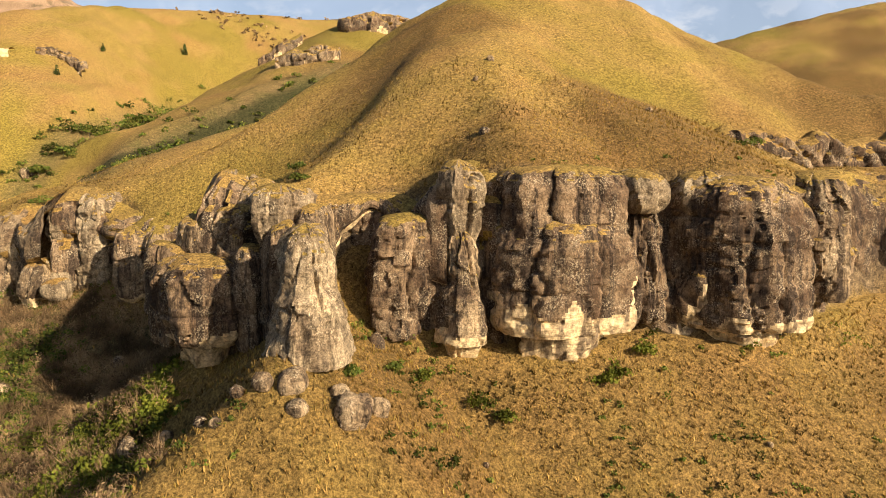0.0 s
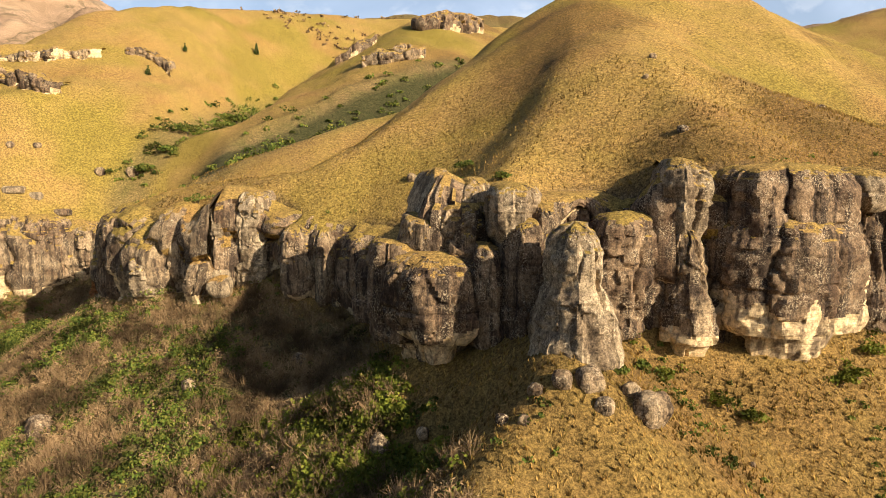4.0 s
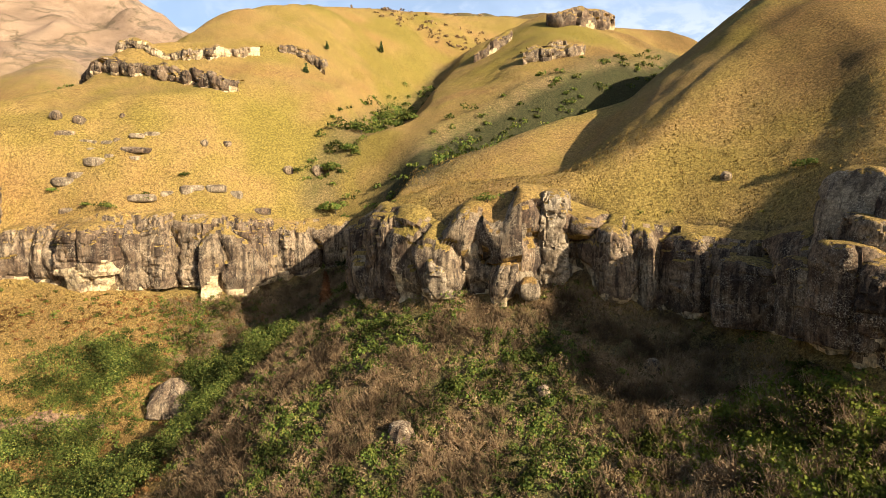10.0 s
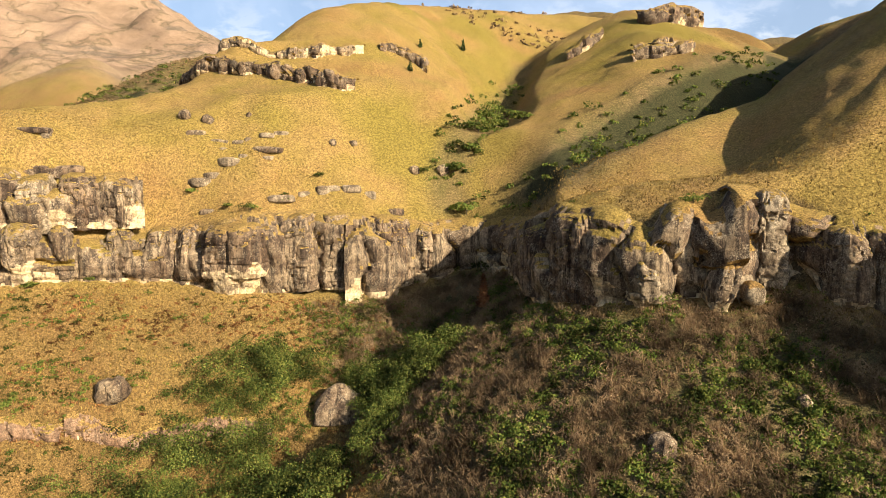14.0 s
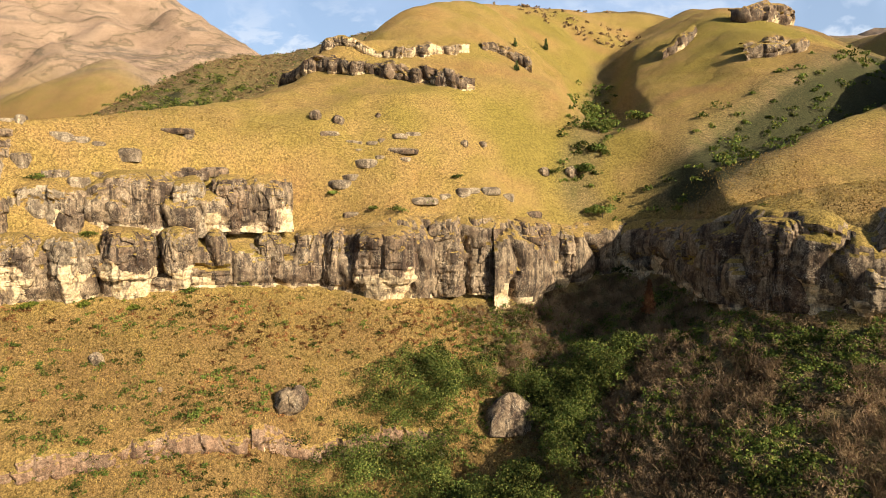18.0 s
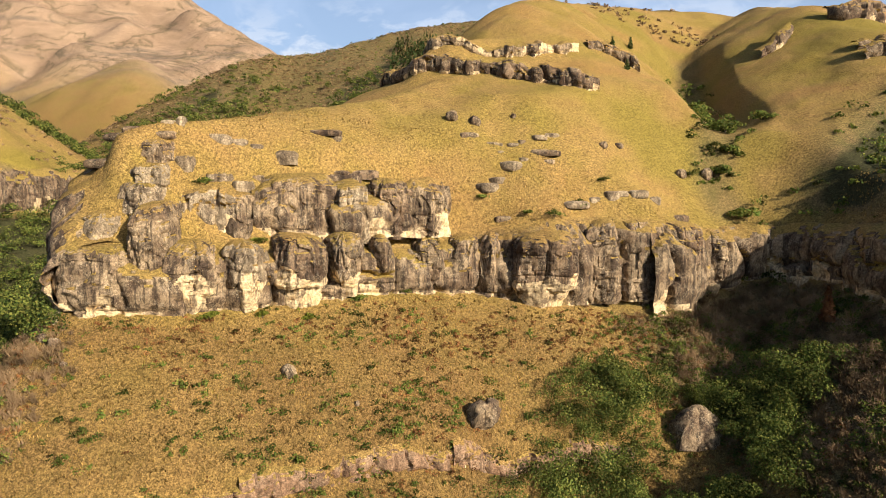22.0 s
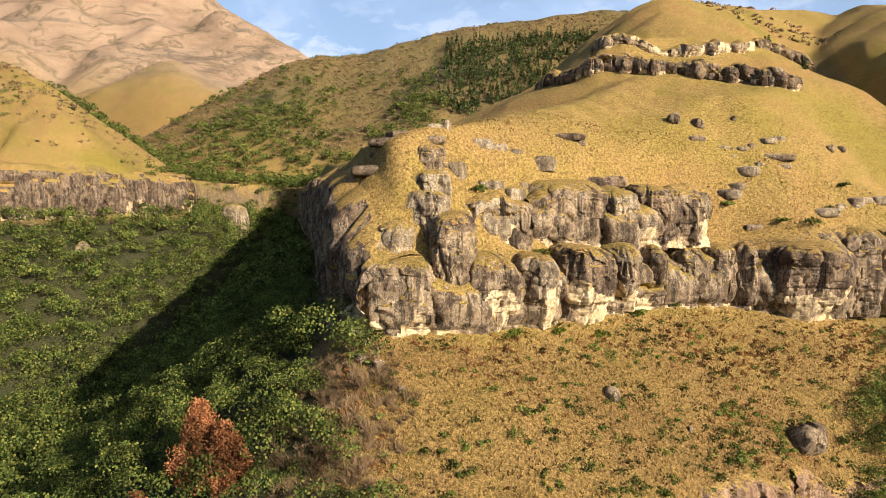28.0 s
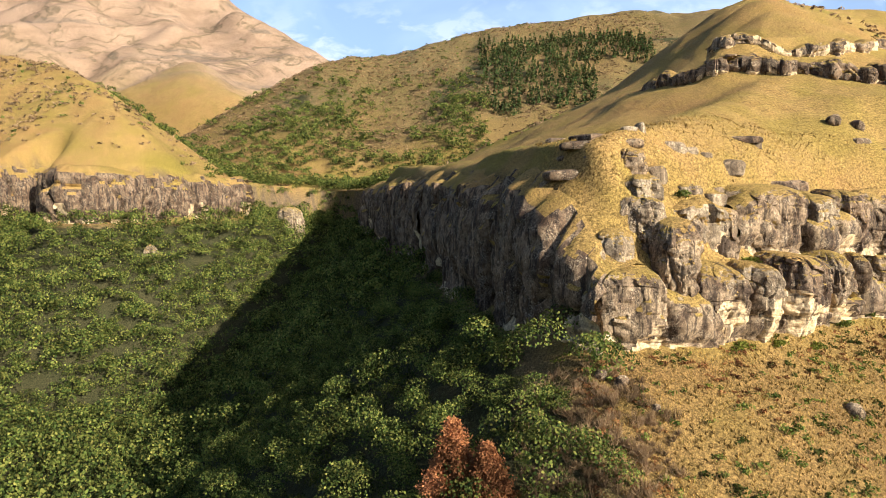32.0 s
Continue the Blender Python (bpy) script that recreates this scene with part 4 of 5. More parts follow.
# west spur, its lower tier from the gully to the nose
buttress(-115.5, 146.0, 8.0, 8, 39.6, 52.6, -14, EGG, ROCK, 0.6, 0.8)
buttress(-123.5, 141.0, 10.6, 9, 38.2, 54.6, -20, STOUT, ROCK_DARK, 1.2, 0.85, cap=True)
buttress(-134.0, 138.2, 10.4, 9, 38.4, 55.6, -8, STOUT, ROCK, 0.8, 0.9, cap=True)
buttress(-142.6, 135.2, 8.4, 7, 38.4, 55.4, -6, STOUT, ROCK)
buttress(-155.8, 128.2, 15.4, 10, 42.2, 53.6, -10, STOUT, ROCK_DARK, 3.8, 0.8, True, label="wide dark sandstone block on a broad cream undercut foot", square=5.0)
buttress(-166.0, 131.0, 5.2, 7, 41.6, 53.0, 0, BARREL, ROCK)
buttress(-171.6, 130.0, 6.4, 7, 42.5, 53.0, 14, STOUT, ROCK)
buttress(-179.0, 126.0, 6.0, 7, 44.0, 53.0, 20, BARREL, ROCK)
buttress(-187.0, 119.4, 4.2, 6, 47.0, 54.0, 26, EGG, ROCK)
buttress(-193.4, 115.2, 7.0, 8, 45.6, 54.6, 26, EGG, ROCK, 2.4, 0.8, True)
buttress(-201.0, 110.4, 9.4, 9, 45.4, 54.6, 24, STOUT, ROCK_DARK, 3.4, 0.97, True)
buttress(-208.7, 105.6, 7.0, 8, 45.0, 53.8, 24, BARREL, ROCK_GREY, 2.8, 0.8, True)
buttress(-216.6, 102.2, 8.8, 9, 44.8, 54.2, 20, BARREL, ROCK, 3.2, 0.97, True)
buttress(-222.4, 101.2, 7.4, 9, 44.6, 60.4, 12, STOUT, ROCK, cap=True)
buttress(-229.4, 97.6, 11.4, 10, 43.8, 54.0, 8, STOUT, ROCK, 0.8, 0.95, True, square=6.0)
buttress(-234.8, 99.5, 4.0, 6, 45.0, 51.0, 0, EGG, ROCK)
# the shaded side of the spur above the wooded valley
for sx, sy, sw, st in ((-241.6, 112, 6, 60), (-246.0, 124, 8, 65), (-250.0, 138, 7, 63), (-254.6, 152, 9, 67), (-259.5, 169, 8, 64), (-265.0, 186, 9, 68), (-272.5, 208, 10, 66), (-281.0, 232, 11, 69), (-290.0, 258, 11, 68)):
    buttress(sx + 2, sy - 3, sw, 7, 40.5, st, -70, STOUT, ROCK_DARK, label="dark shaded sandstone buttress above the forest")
# second tier
buttress(-203.0, 117.5, 13.9, 9, 55.4, 65.4, 24, STOUT, ROCK, cap=True)
buttress(-194.0, 120.5, 7.8, 8, 52.3, 64.0, 26, STOUT, ROCK_GREY, cap=True)
buttress(-186.6, 124.3, 7.8, 8, 52.8, 64.6, 26, STOUT, ROCK_DARK, cap=True)
buttress(-179.0, 127.9, 7.8, 7, 53.3, 63.6, 26, STOUT, ROCK, cap=True)
buttress(-211.6, 113.7, 6.3, 6, 53.8, 62.2, 20, STOUT, ROCK, cap=True)
buttress(-217.0, 112.5, 6.0, 6, 54.8, 62.8, 16, STOUT, ROCK, cap=True)
buttress(-226.0, 106.0, 7.8, 7, 51.8, 64.0, 12, STOUT, ROCK_GREY, cap=True)
buttress(-231.0, 103.0, 6.0, 6, 50.8, 59.2, 0, STOUT, ROCK_GREY, cap=True)
buttress(-226.4, 108.6, 6.6, 7, 58.0, 67.4, 10, STOUT, ROCK_GREY, cap=True)
buttress(-226.8, 113.2, 6.6, 7, 63.0, 72.2, 6, STOUT, ROCK)
band([(-174, 131.5, 54.5), (-180, 128.5, 54.5), (-187, 124.8, 54.5), (-194, 121.2, 54), (-202, 118.2, 55), (-209, 115.2, 55.5)], 9.0, "second tier of weathered sandstone above the lower cliff", ROCK, 0.5, 22, 0.7)
band([(-210, 114.0, 55), (-217, 112.0, 56), (-223, 110.5, 57), (-230, 108.0, 55)], 7.0, "second tier of broken sandstone near the nose of the spur", ROCK_GREY, 0.5, 20, 0.6)
outcrop([(-211, 118.8), (-217, 117.4), (-224, 116.4)], 2.2, 3.4, "broken blocks of grey sandstone under the plateau", ROCK_GREY)
outcrop([(-201, 124.2), (-208, 121.8), (-213, 120.6)], 1.8, 3.0, "short row of grey sandstone blocks under the plateau", ROCK)
outcrop([(-205, 127.0), (-214, 123.4), (-222, 120.4), (-228, 118.8)], 1.8, 2.8, "row of small sandstone blocks along the plateau edge", ROCK_GREY, deep=2.0)
outcrop([(-157, 148.5), (-164, 143.5), (-169, 140.4)], 1.5, 3.2, "row of weathered blocks breaking through the grass", ROCK_GREY)
outcrop([(-127, 151.0), (-136, 147.6), (-143, 144.2), (-150, 140.8)], 1.4, 3.4, "row of weathered blocks breaking through the grass", ROCK_GREY)
outcrop([(-150, 155.6), (-158, 152.0), (-166, 150.0)], 0.9, 2.4, "low broken blocks high on the grassy slope", ROCK_GREY)
# small ledges breaking through the grass of the west spur
ledges = [rock_mesh("rock_ledge", w, w * 0.9, h, m, 900 + i, p, 3.0, 20, 9, 1.2) for i, (w, h, m, p) in enumerate(((3.2, 1.9, ROCK, STOUT), (2.2, 1.6, ROCK_GREY, STOUT), (4.4, 2.2, ROCK_DARK, STOUT), (1.6, 1.2, ROCK, BARREL)))]
pick = random.Random(5)
for _ in range(900):
    lx, ly = pick.uniform(-238, -118), pick.uniform(104, 172)
    ld = float(depth_at(lx, ly))
    if 4.5 < ld < 20 and float(fractal(np.array([lx / 14]), np.array([ly / 9]), 3.0, 3, 97)[0]) > 0.12 and pick.random() < 0.45:
        rock = new("rock_ledge", pick.choice(ledges))
        rock.location = (lx, ly + 1.0, float(height_at(lx, ly)) - 0.8)
        rock.rotation_euler = (0, 0, pick.uniform(-0.5, 0.5))
        rock.scale = (pick.uniform(0.9, 2.2), pick.uniform(0.7, 1.3), pick.uniform(0.55, 1.0))
        tagged(rock, "small weathered sandstone ledge in dry grass", "rock", "ledges on the west spur")
# rim of the hill above the west spur
band([(-136, 177), (-142, 174.5), (-150, 179), (-159, 181), (-168, 184), (-175, 186.5), (-183, 189), (-189, 192.5), (-194, 197), (-199, 204)], 5.2, "lower band of dark sandstone blocks on pale feet below the hilltop", ROCK_DARK, 0.6, 20, 0.55, 0.6)
band([(-138, 201), (-146, 197.5), (-153, 195.5), (-161, 194.5), (-170, 195), (-179, 196.5), (-186, 201)], 4.4, "upper band of pale-faced sandstone below the hilltop", ROCK, 0.6, 20, 0.5, 0.9)
band([(-199, 203, 91), (-203, 218, 88), (-208, 234, 86), (-216, 252, 84), (-224, 268, 82)], 9.0, "dark shaded cliff band on the flank of the hill", ROCK_DARK, 0.9, 18, 0.7, 0.2)
band([(-214, 196, 80), (-221, 214, 80), (-230, 236, 79), (-240, 262, 78)], 5.0, "lower shaded ledge on the flank of the hill", ROCK_DARK, 0.9, 14, 0.6, 0.2)
for a, b in (((-186, 190, 6), (-178, 187.2, 5.5)), ((-170, 184, 6.5), (-161, 181, 5.5)), ((-152, 179, 5), (-145, 175, 4.5))):
    for x, y, w in (a, b):
        buttress(x, y - 0.6, w, 6, float(height_at(x, y)) - 0.6, float(height_at(x, y)) + 4.8, 0, BARREL, ROCK_DARK, 1.2, 0.75, True, label="rounded dark sandstone block on a pale foot below the hilltop")
buttress(-181.5, 196.0, 6, 6, float(height_at(-181.5, 196)) - 0.5, float(height_at(-181.5, 196)) + 4.2, 0, BARREL, ROCK, 1.0, 0.8, True, label="rounded grey block at the edge of the upper rock band")
band([(-118, 207), (-124, 211), (-130, 211.5), (-134, 209)], 4.0, "weathered outcrop on the grassy hillside")
band([(-32, 207), (-38, 203), (-46, 202.5), (-53, 203)], 5.0, "lower band of grey sandstone on a grassy spur", ROCK, 0.6, 16, 0.5, 0.4)
band([(-35, 213), (-44, 210), (-51, 211)], 4.0, "upper band of grey sandstone on a grassy spur", ROCK, 0.6, 16, 0.5, 0.2)
band([(-53, 247), (-60, 240), (-69, 238)], 5.0, "dark outcrop beside the upper gully", ROCK_DARK, 0.7, 14, 0.5)
band([(-10, 262), (-22, 252), (-34, 246), (-40, 250)], 8.0, "dark outcrop at the head of the shaded gully", ROCK_DARK, 0.8, 14, 0.7)
band([(90, 107, 62.4), (80, 104, 62.6), (66, 100.6, 62.8), (55, 99, 63.6), (46, 97, 63.4), (40, 97, 61)], 7.0, "upper ledge of dark sandstone on the grassy hill", ROCK_DARK, 0.5, 18, 0.55, 0.15)
band([(84, 98, 59), (70, 93, 58.6), (60, 89, 58.2), (53, 87, 56)], 4.2, "broken ledge under the grassy brow", ROCK_DARK, 0.5, 14, 0.5, 0.15)
for first, last, tall, fresh in ((0, 3, 2.6, 0), (2, 6, 3.6, 0), (5, 9, 4.6, 0.6)):
    band([(qx, qy - 0.5) for qx, qy in SCARP[last:first - 1 if first else None:-1]], tall, "broken pinkish rock step across the lower slope", ROCK_PINK, 0.3, 22, 0.3, fresh, 1.2)
buttress(-366.0, 355.0, 15, 9, 38.0, 57.0, -20, BARREL, ROCK_GREY, 3.0, 0.7, label="small pale cliff at the head of the wooded valley")
buttress(-405.0, 276.0, 10, 7, 24.0, 42.0, 10, TAPER, ROCK_GREY, label="bare grey rock standing out of the forest")


# ---------------------------------------------------------------- boulders
boulder(-129.0, 117.0, 10.4, 5.6, ROCK, 7.5, 0.25, "large pointed sandstone boulder among trees", [(0, 1.0), (0.3, 0.94), (0.5, 0.80), (0.75, 0.48), (0.92, 0.22), (1, 0.08)], 20, 6.0, 0.25)
boulder(-167.4, 107.4, 5.2, 4.0, ROCK, 4.4)
boulder(-78.8, 78.0, 3.4, 2.4, ROCK, 3.0)
for bx, by, bw, bh in ((-16.4, 48.3, 1.3, 1.2), (-14.1, 48.2, 1.6, 1.2), (-11.7, 48.4, 2.4, 1.3), (-8.6, 49.6, 1.7, 1.7), (-7.3, 48.2, 3.0, 2.5), (-11.0, 46.4, 1.5, 1.5),
                       (-19.0, 47.5, 1.0, 1.0), (-17.6, 46.2, 0.9, 0.8), (-5.2, 51.2, 1.9, 1.2), (4.3, 53.9, 0.6, 0.7), (-10.0, 52.6, 0.8, 0.5), (-6.4, 62.4, 1.8, 1.2),
                       (32.6, 57.3, 0.6, 0.4), (8.9, 50.2, 0.7, 0.5), (-232.3, 93.9, 2.0, 1.6), (-228.4, 90.5, 1.1, 0.8), (-198.0, 100.4, 2.2, 1.4), (-234.2, 95.0, 1.8, 1.0),
                       (-187.2, 99.6, 0.9, 0.7), (-142.0, 112.0, 1.4, 0.9), (-60.0, 82.0, 1.8, 1.4), (-45.0, 84.0, 2.2, 1.6), (-30.5, 58.0, 2.2, 1.6), (-26.0, 56.5, 1.4, 1.0)):
    boulder(bx, by, bw, bh)
for bx, by, bw, bh in ((8.5, 98.2, 1.1, 0.9), (5.7, 93.0, 0.9, 0.6), (6.0, 78.0, 1.5, 0.6), (32.0, 92.8, 1.2, 0.5), (-174.5, 154.0, 2.8, 1.6), (-169.3, 154.3, 3.0, 1.4), (-160.1, 158.0, 1.2, 1.0),
                       (-138.3, 157.8, 2.0, 1.0), (-118.1, 163.0, 2.6, 1.8), (-29.8, 99.6, 1.6, 0.9), (-134.0, 161.5, 2.2, 0.8), (-110.8, 166.0, 3.0, 1.8)):
    boulder(bx, by, bw, bh, ROCK, label="weathered brown rock lying in the hill grass")


# ---------------------------------------------------------------- plants
def diamonds(at, size, rng, long=1.5, facing=None):
    """Leaf-shaped quads at the places given, turned every way or roughly outwards."""
    n = len(at)
    u = rng.normal(size=(n, 3))
    if facing is None:
        w = rng.normal(size=(n, 3))
    else:
        out = facing + rng.normal(0, 0.55, (n, 3))
        w = np.cross(out, u)
        u = np.cross(w, out)
    u /= np.linalg.norm(u, axis=1)[:, None]
    w -= (w * u).sum(1)[:, None] * u
    w /= np.linalg.norm(w, axis=1)[:, None]
    s = np.asarray(size).reshape(-1, 1)
    quad = np.stack([at - u * s * long * 0.5, at + w * s * 0.5, at + u * s * long * 0.5, at - w * s * 0.5], 1)
    return quad.reshape(-1, 3), np.arange(n * 4).reshape(-1, 4)


def lumps(n, rng, around, wide, tall, count):
    """Places in the lumpy crown of a tree."""
    heart = rng.normal(size=(count, 3)) * 0.34
    heart[:, 2] = np.abs(heart[:, 2]) * 0.9 - 0.1
    pick = rng.integers(0, count, n)
    shell = rng.normal(size=(n, 3))
    shell /= np.linalg.norm(shell, axis=1)[:, None]
    shell[:, 2] = np.abs(shell[:, 2]) * 1.1 - 0.35
    p = heart[pick] + shell * rng.uniform(0.32, 0.54, n)[:, None]
    return around + p * np.array([wide, wide, tall]), shell


def stuff(name, verts, faces, material, label, category, smooth=False):
    return tagged(new(name, bulk(name, verts, faces, material, smooth)), label, category, kind="stuff")


rng = np.random.default_rng(7)


def scatter(n, x0, x1, y0, y1, chance):
    x, y = rng.uniform(x0, x1, n), rng.uniform(y0, y1, n)
    keep = rng.random(n) < chance(x, y, depth_at(x, y))
    return x[keep], y[keep]


# grass tufts on the slopes below and above the cliffs
def tufts(name, x, y, low, high, label):
    n = len(x)
    z = height_at(x, y)
    blades = 4
    a = rng.uniform(0, 2 * math.pi, (n, blades))
    h = rng.uniform(low, high, (n, 1)) * rng.uniform(0.7, 1.1, (n, blades))
    lean = rng.uniform(0.2, 0.8, (n, blades)) * h
    base = np.stack([x[:, None] + 0 * a, y[:, None] + 0 * a, z[:, None] - 0.05 + 0 * a], -1)
    side = np.stack([-np.sin(a), np.cos(a), 0 * a], -1) * (0.16 * h)[..., None]
    tip = base + np.stack([np.cos(a) * lean, np.sin(a) * lean, h], -1)
    verts = np.stack([base - side, base + side, tip], 2).reshape(-1, 3)
    return stuff(name, verts, np.arange(len(verts)).reshape(-1, 3), GRASS, label, "grass")


x, y = scatter(90000, -245, 60, 36, 135, lambda x, y, d: ramp(-46, -38, d) * ramp(0.5, -0.6, d) * (1 - 0.85 * brush_cover(x, y, d)) * ramp(-238, -232, x))
tufts("slope_grass", x, y, 0.28, 0.62, "tussocks of dry golden grass on the steep slope")
x, y = scatter(60000, -240, 70, 60, 150, lambda x, y, d: ramp(3.2, 4, d) * ramp(34, 22, d))
tufts("brow_grass", x, y, 0.25, 0.5, "dry golden grass above the cliffs")


# leafless brush and leafy shrubs
def brush(x, y, low, high, twigs):
    """Leafless bushes: twigs that fan out from the root, each with two side twigs."""
    n = len(x)
    root = np.stack([x, y, height_at(x, y) - 0.1], -1)[:, None, :]
    a, tilt = rng.uniform(0, 2 * math.pi, (n, twigs)), rng.uniform(0.05, 0.85, (n, twigs))
    h = rng.uniform(low, high, (n, 1)) * rng.uniform(0.7, 1.1, (n, twigs))
    way = np.stack([np.cos(a) * np.sin(tilt), np.sin(a) * np.sin(tilt), np.cos(tilt)], -1)
    tip = root + way * h[..., None]
    out = []
    for start, end, wide in ((root + way * (h * 0.15)[..., None], tip, 0.035),
                             (root + way * (h * 0.45)[..., None], tip + rng.normal(0, 0.28, tip.shape) * h[..., None] * 0.5, 0.035),
                             (root + way * (h * 0.55)[..., None], tip + rng.normal(0, 0.28, tip.shape) * h[..., None] * 0.5, 0.035)):
        side = rng.normal(size=tip.shape)
        side /= np.linalg.norm(side, axis=-1)[..., None]
        out.append(np.stack([start - side * wide, start + side * wide, end], 2).reshape(-1, 3))
    verts = np.concatenate(out)
    return verts, np.arange(len(verts)).reshape(-1, 3)


x, y = scatter(15000, -150, -18, 30, 150, lambda x, y, d: brush_cover(x, y, d) * ramp(-75, -60, d) * ramp(-0.55, 0.25, fractal(x / 12, y / 12, 8.0, 3, 91)))
stuff("dry_brush", *brush(x, y, 1.0, 2.5, 20), TWIGS, "grey-brown leafless brush covering the slope below the cliff", "brush")


def shrubs(name, x, y, wide, material, label, cards=46, size=0.3, long=1.4, tall=0.8):
    n = len(x)
    z = height_at(x, y)
    w = rng.uniform(0.6, 1.3, n) * wide
    spots, ways = [], []
    for i in range(n):
        p, q = (lumps(cards, rng, np.array([x[i], y[i], z[i] + w[i] * 0.12]), w[i], w[i] * tall, 4))
        spots.append(p)
        ways.append(q)
    at = np.concatenate(spots)
    verts, faces = diamonds(at, rng.uniform(0.7, 1.3, len(at)) * size, rng, long, np.concatenate(ways))
    return stuff(name, verts, faces, material, label, "shrubs")


x, y = scatter(13000, -150, -18, 30, 150, lambda x, y, d: brush_cover(x, y, d) * ramp(-75, -60, d) * ramp(0.25, -0.5, fractal(x / 12, y / 12, 8.0, 3, 91)))
shrubs("leafy_shrubs", x, y, 1.5, LEAVES, "dark green shrubs among the dry brush", 60, 0.28)
x, y = scatter(15000, -150, -18, 30, 150, lambda x, y, d: brush_cover(x, y, d) * ramp(-75, -60, d) * (0.15 + 0.85 * ramp(-0.5, 0.2, fractal(x / 12, y / 12, 8.0, 3, 91))) * 0.8)
shrubs("brown_bushes", x, y, 1.35, TWIGS, "brown bushes that have shed most of their leaves", 80, 0.12, 3.2, 1.3)
x, y = scatter(5000, -52, -22, 44, 74, lambda x, y, d: brush_cover(x, y, d) * ramp(-0.35, 0.15, fractal(x / 16, y / 16, 9.0, 3, 93) - 0.3 * ramp(76, 92, y)))
shrubs("bright_shrubs", x, y, 1.3, LIME, "yellow-green shrubs in the hollow below the cliff")
x, y = scatter(9000, -238, -110, 50, 140, lambda x, y, d: ramp(-50, -36, d) * ramp(0, -2, d) * ramp(-0.2, 0.4, fractal(x / 22, y / 22, 9.5, 3, 95)))
shrubs("rust_shrubs", x, y, 0.8, RUST_LEAVES, "low rust-brown shrubs on the grassy slope", 26, 0.22)
x, y = scatter(9000, -238, 60, 40, 150, lambda x, y, d: ramp(-50, -36, d) * ramp(1, -1, d) * ramp(-0.15, 0.45, fractal(x / 9, y / 9, 2.5, 3, 99)))
shrubs("low_shrubs", x, y, 0.8, LEAVES, "low green shrubs on the grassy slope", 26, 0.22)


x, y = scatter(5200, -236, -112, 60, 142, lambda x, y, d: ramp(-34, -22, d) * ramp(-1, -4, d) * (0.12 + 0.88 * ramp(0.1, 0.4, fractal(x / 13, y / 8, 4.5, 3, 109) + 0.5 * ramp(-156, -138, x))))
shrubs("slope_bushes", x, y, 1.3, LEAVES, "olive green bushes scattered over the slope below the cliff", 50, 0.26)
x, y = scatter(5200, -240, 70, 40, 160, lambda x, y, d: ramp(3.6, 4.2, d) * ramp(8.5, 5.0, d) * ramp(0.1, 0.4, fractal(x / 6, y / 6, 1.5, 3, 105)))
shrubs("brow_shrubs", x, y, 0.8, LEAVES, "low dark shrubs along the cliff brow", 26, 0.2)
x, y = scatter(6500, -240, 70, 40, 160, lambda x, y, d: ramp(-5.5, -1.5, d) * ramp(1.2, 0.2, d) * ramp(-0.1, 0.35, fractal(x / 6, y / 6, 2.5, 3, 107)))
shrubs("foot_shrubs", x, y, 1.0, LIME, "green shrubs along the foot of the cliff", 30, 0.22)
x, y = scatter(900, -115, 0, 145, 260, lambda x, y, d: np.maximum(ramp(9, 3, nearest(rounded(GULLIES[0], 3), x, y)[0]), ramp(18, 5, nearest(rounded(GULLIES[1], 3), x, y)[0]) * 0.7))
shrubs("gully_shrubs", x, y, 2.2, LEAVES, "dark green bushes lining the grassy gullies", 40, 0.5)


# the wooded valley
def wood(name, x, y, low, high, cards, size, material, label):
    n = len(x)
    z = height_at(x, y)
    spots, ways, sizes = [], [], []
    for i in range(n):
        h = rng.uniform(low, high)
        w = h * rng.uniform(0.66, 0.95)
        p, q = lumps(cards, rng, np.array([x[i], y[i], z[i] + h * 0.5]), w, h * 0.7, 3)
        spots.append(p)
        ways.append(q)
        sizes.append(np.full(cards, size * h / high) * rng.uniform(0.7, 1.3, cards))
    verts, faces = diamonds(np.concatenate(spots), np.concatenate(sizes), rng, 1.25, np.concatenate(ways))
    return stuff(name, verts, faces, material, label, "forest")


side, ahead = np.meshgrid(np.arange(-500, -225, 5.0), np.arange(40, 430, 5.0))
x, y = (side + rng.uniform(-2, 2, side.shape)).ravel(), (ahead + rng.uniform(-2, 2, side.shape)).ravel()
keep = rng.random(len(x)) < wood_cover(x, y, depth_at(x, y)) * ramp(-1, -4, depth_at(x, y)) * 0.97
x, y = x[keep], y[keep]
close = (x > -315) & (y < 185)
wood("valley_forest", x[~close], y[~close], 4.5, 11.5, 230, 0.78, FOREST, "dense dark green forest filling the valley")
wood("forest_edge", x[close], y[close], 4.0, 8.5, 800, 0.36, FOREST, "dark green broadleaf trees on the slope below the cliff")
x, y = scatter(700, -400, -285, 325, 405, lambda x, y, d: ramp(-10, -6, d) * ramp(16, 8, d))
wood("bank_forest", x, y, 4.0, 8.0, 110, 0.8, FOREST, "green trees on the bank at the head of the valley")
x, y = scatter(15000, -620, -60, 300, 760, lambda x, y, d: ramp(8, 20, d) * (0.15 + 0.85 * ramp(-0.1, 0.3, fractal(x / 50, y / 50, 2.0, 4, 111) + 0.2 * ramp(430, 560, y))))
shrubs("far_brush", x, y, 2.2, TWIGS, "brown scrub dotting the far ridges", 12, 0.75, 1.6, 0.7)
x, y = scatter(5000, -620, -60, 300, 760, lambda x, y, d: ramp(8, 20, d) * ramp(0.0, 0.4, fractal(x / 45, y / 45, 6.0, 4, 113) + 0.15 * ramp(430, 560, y)))
x, y = x[::2], y[::2]
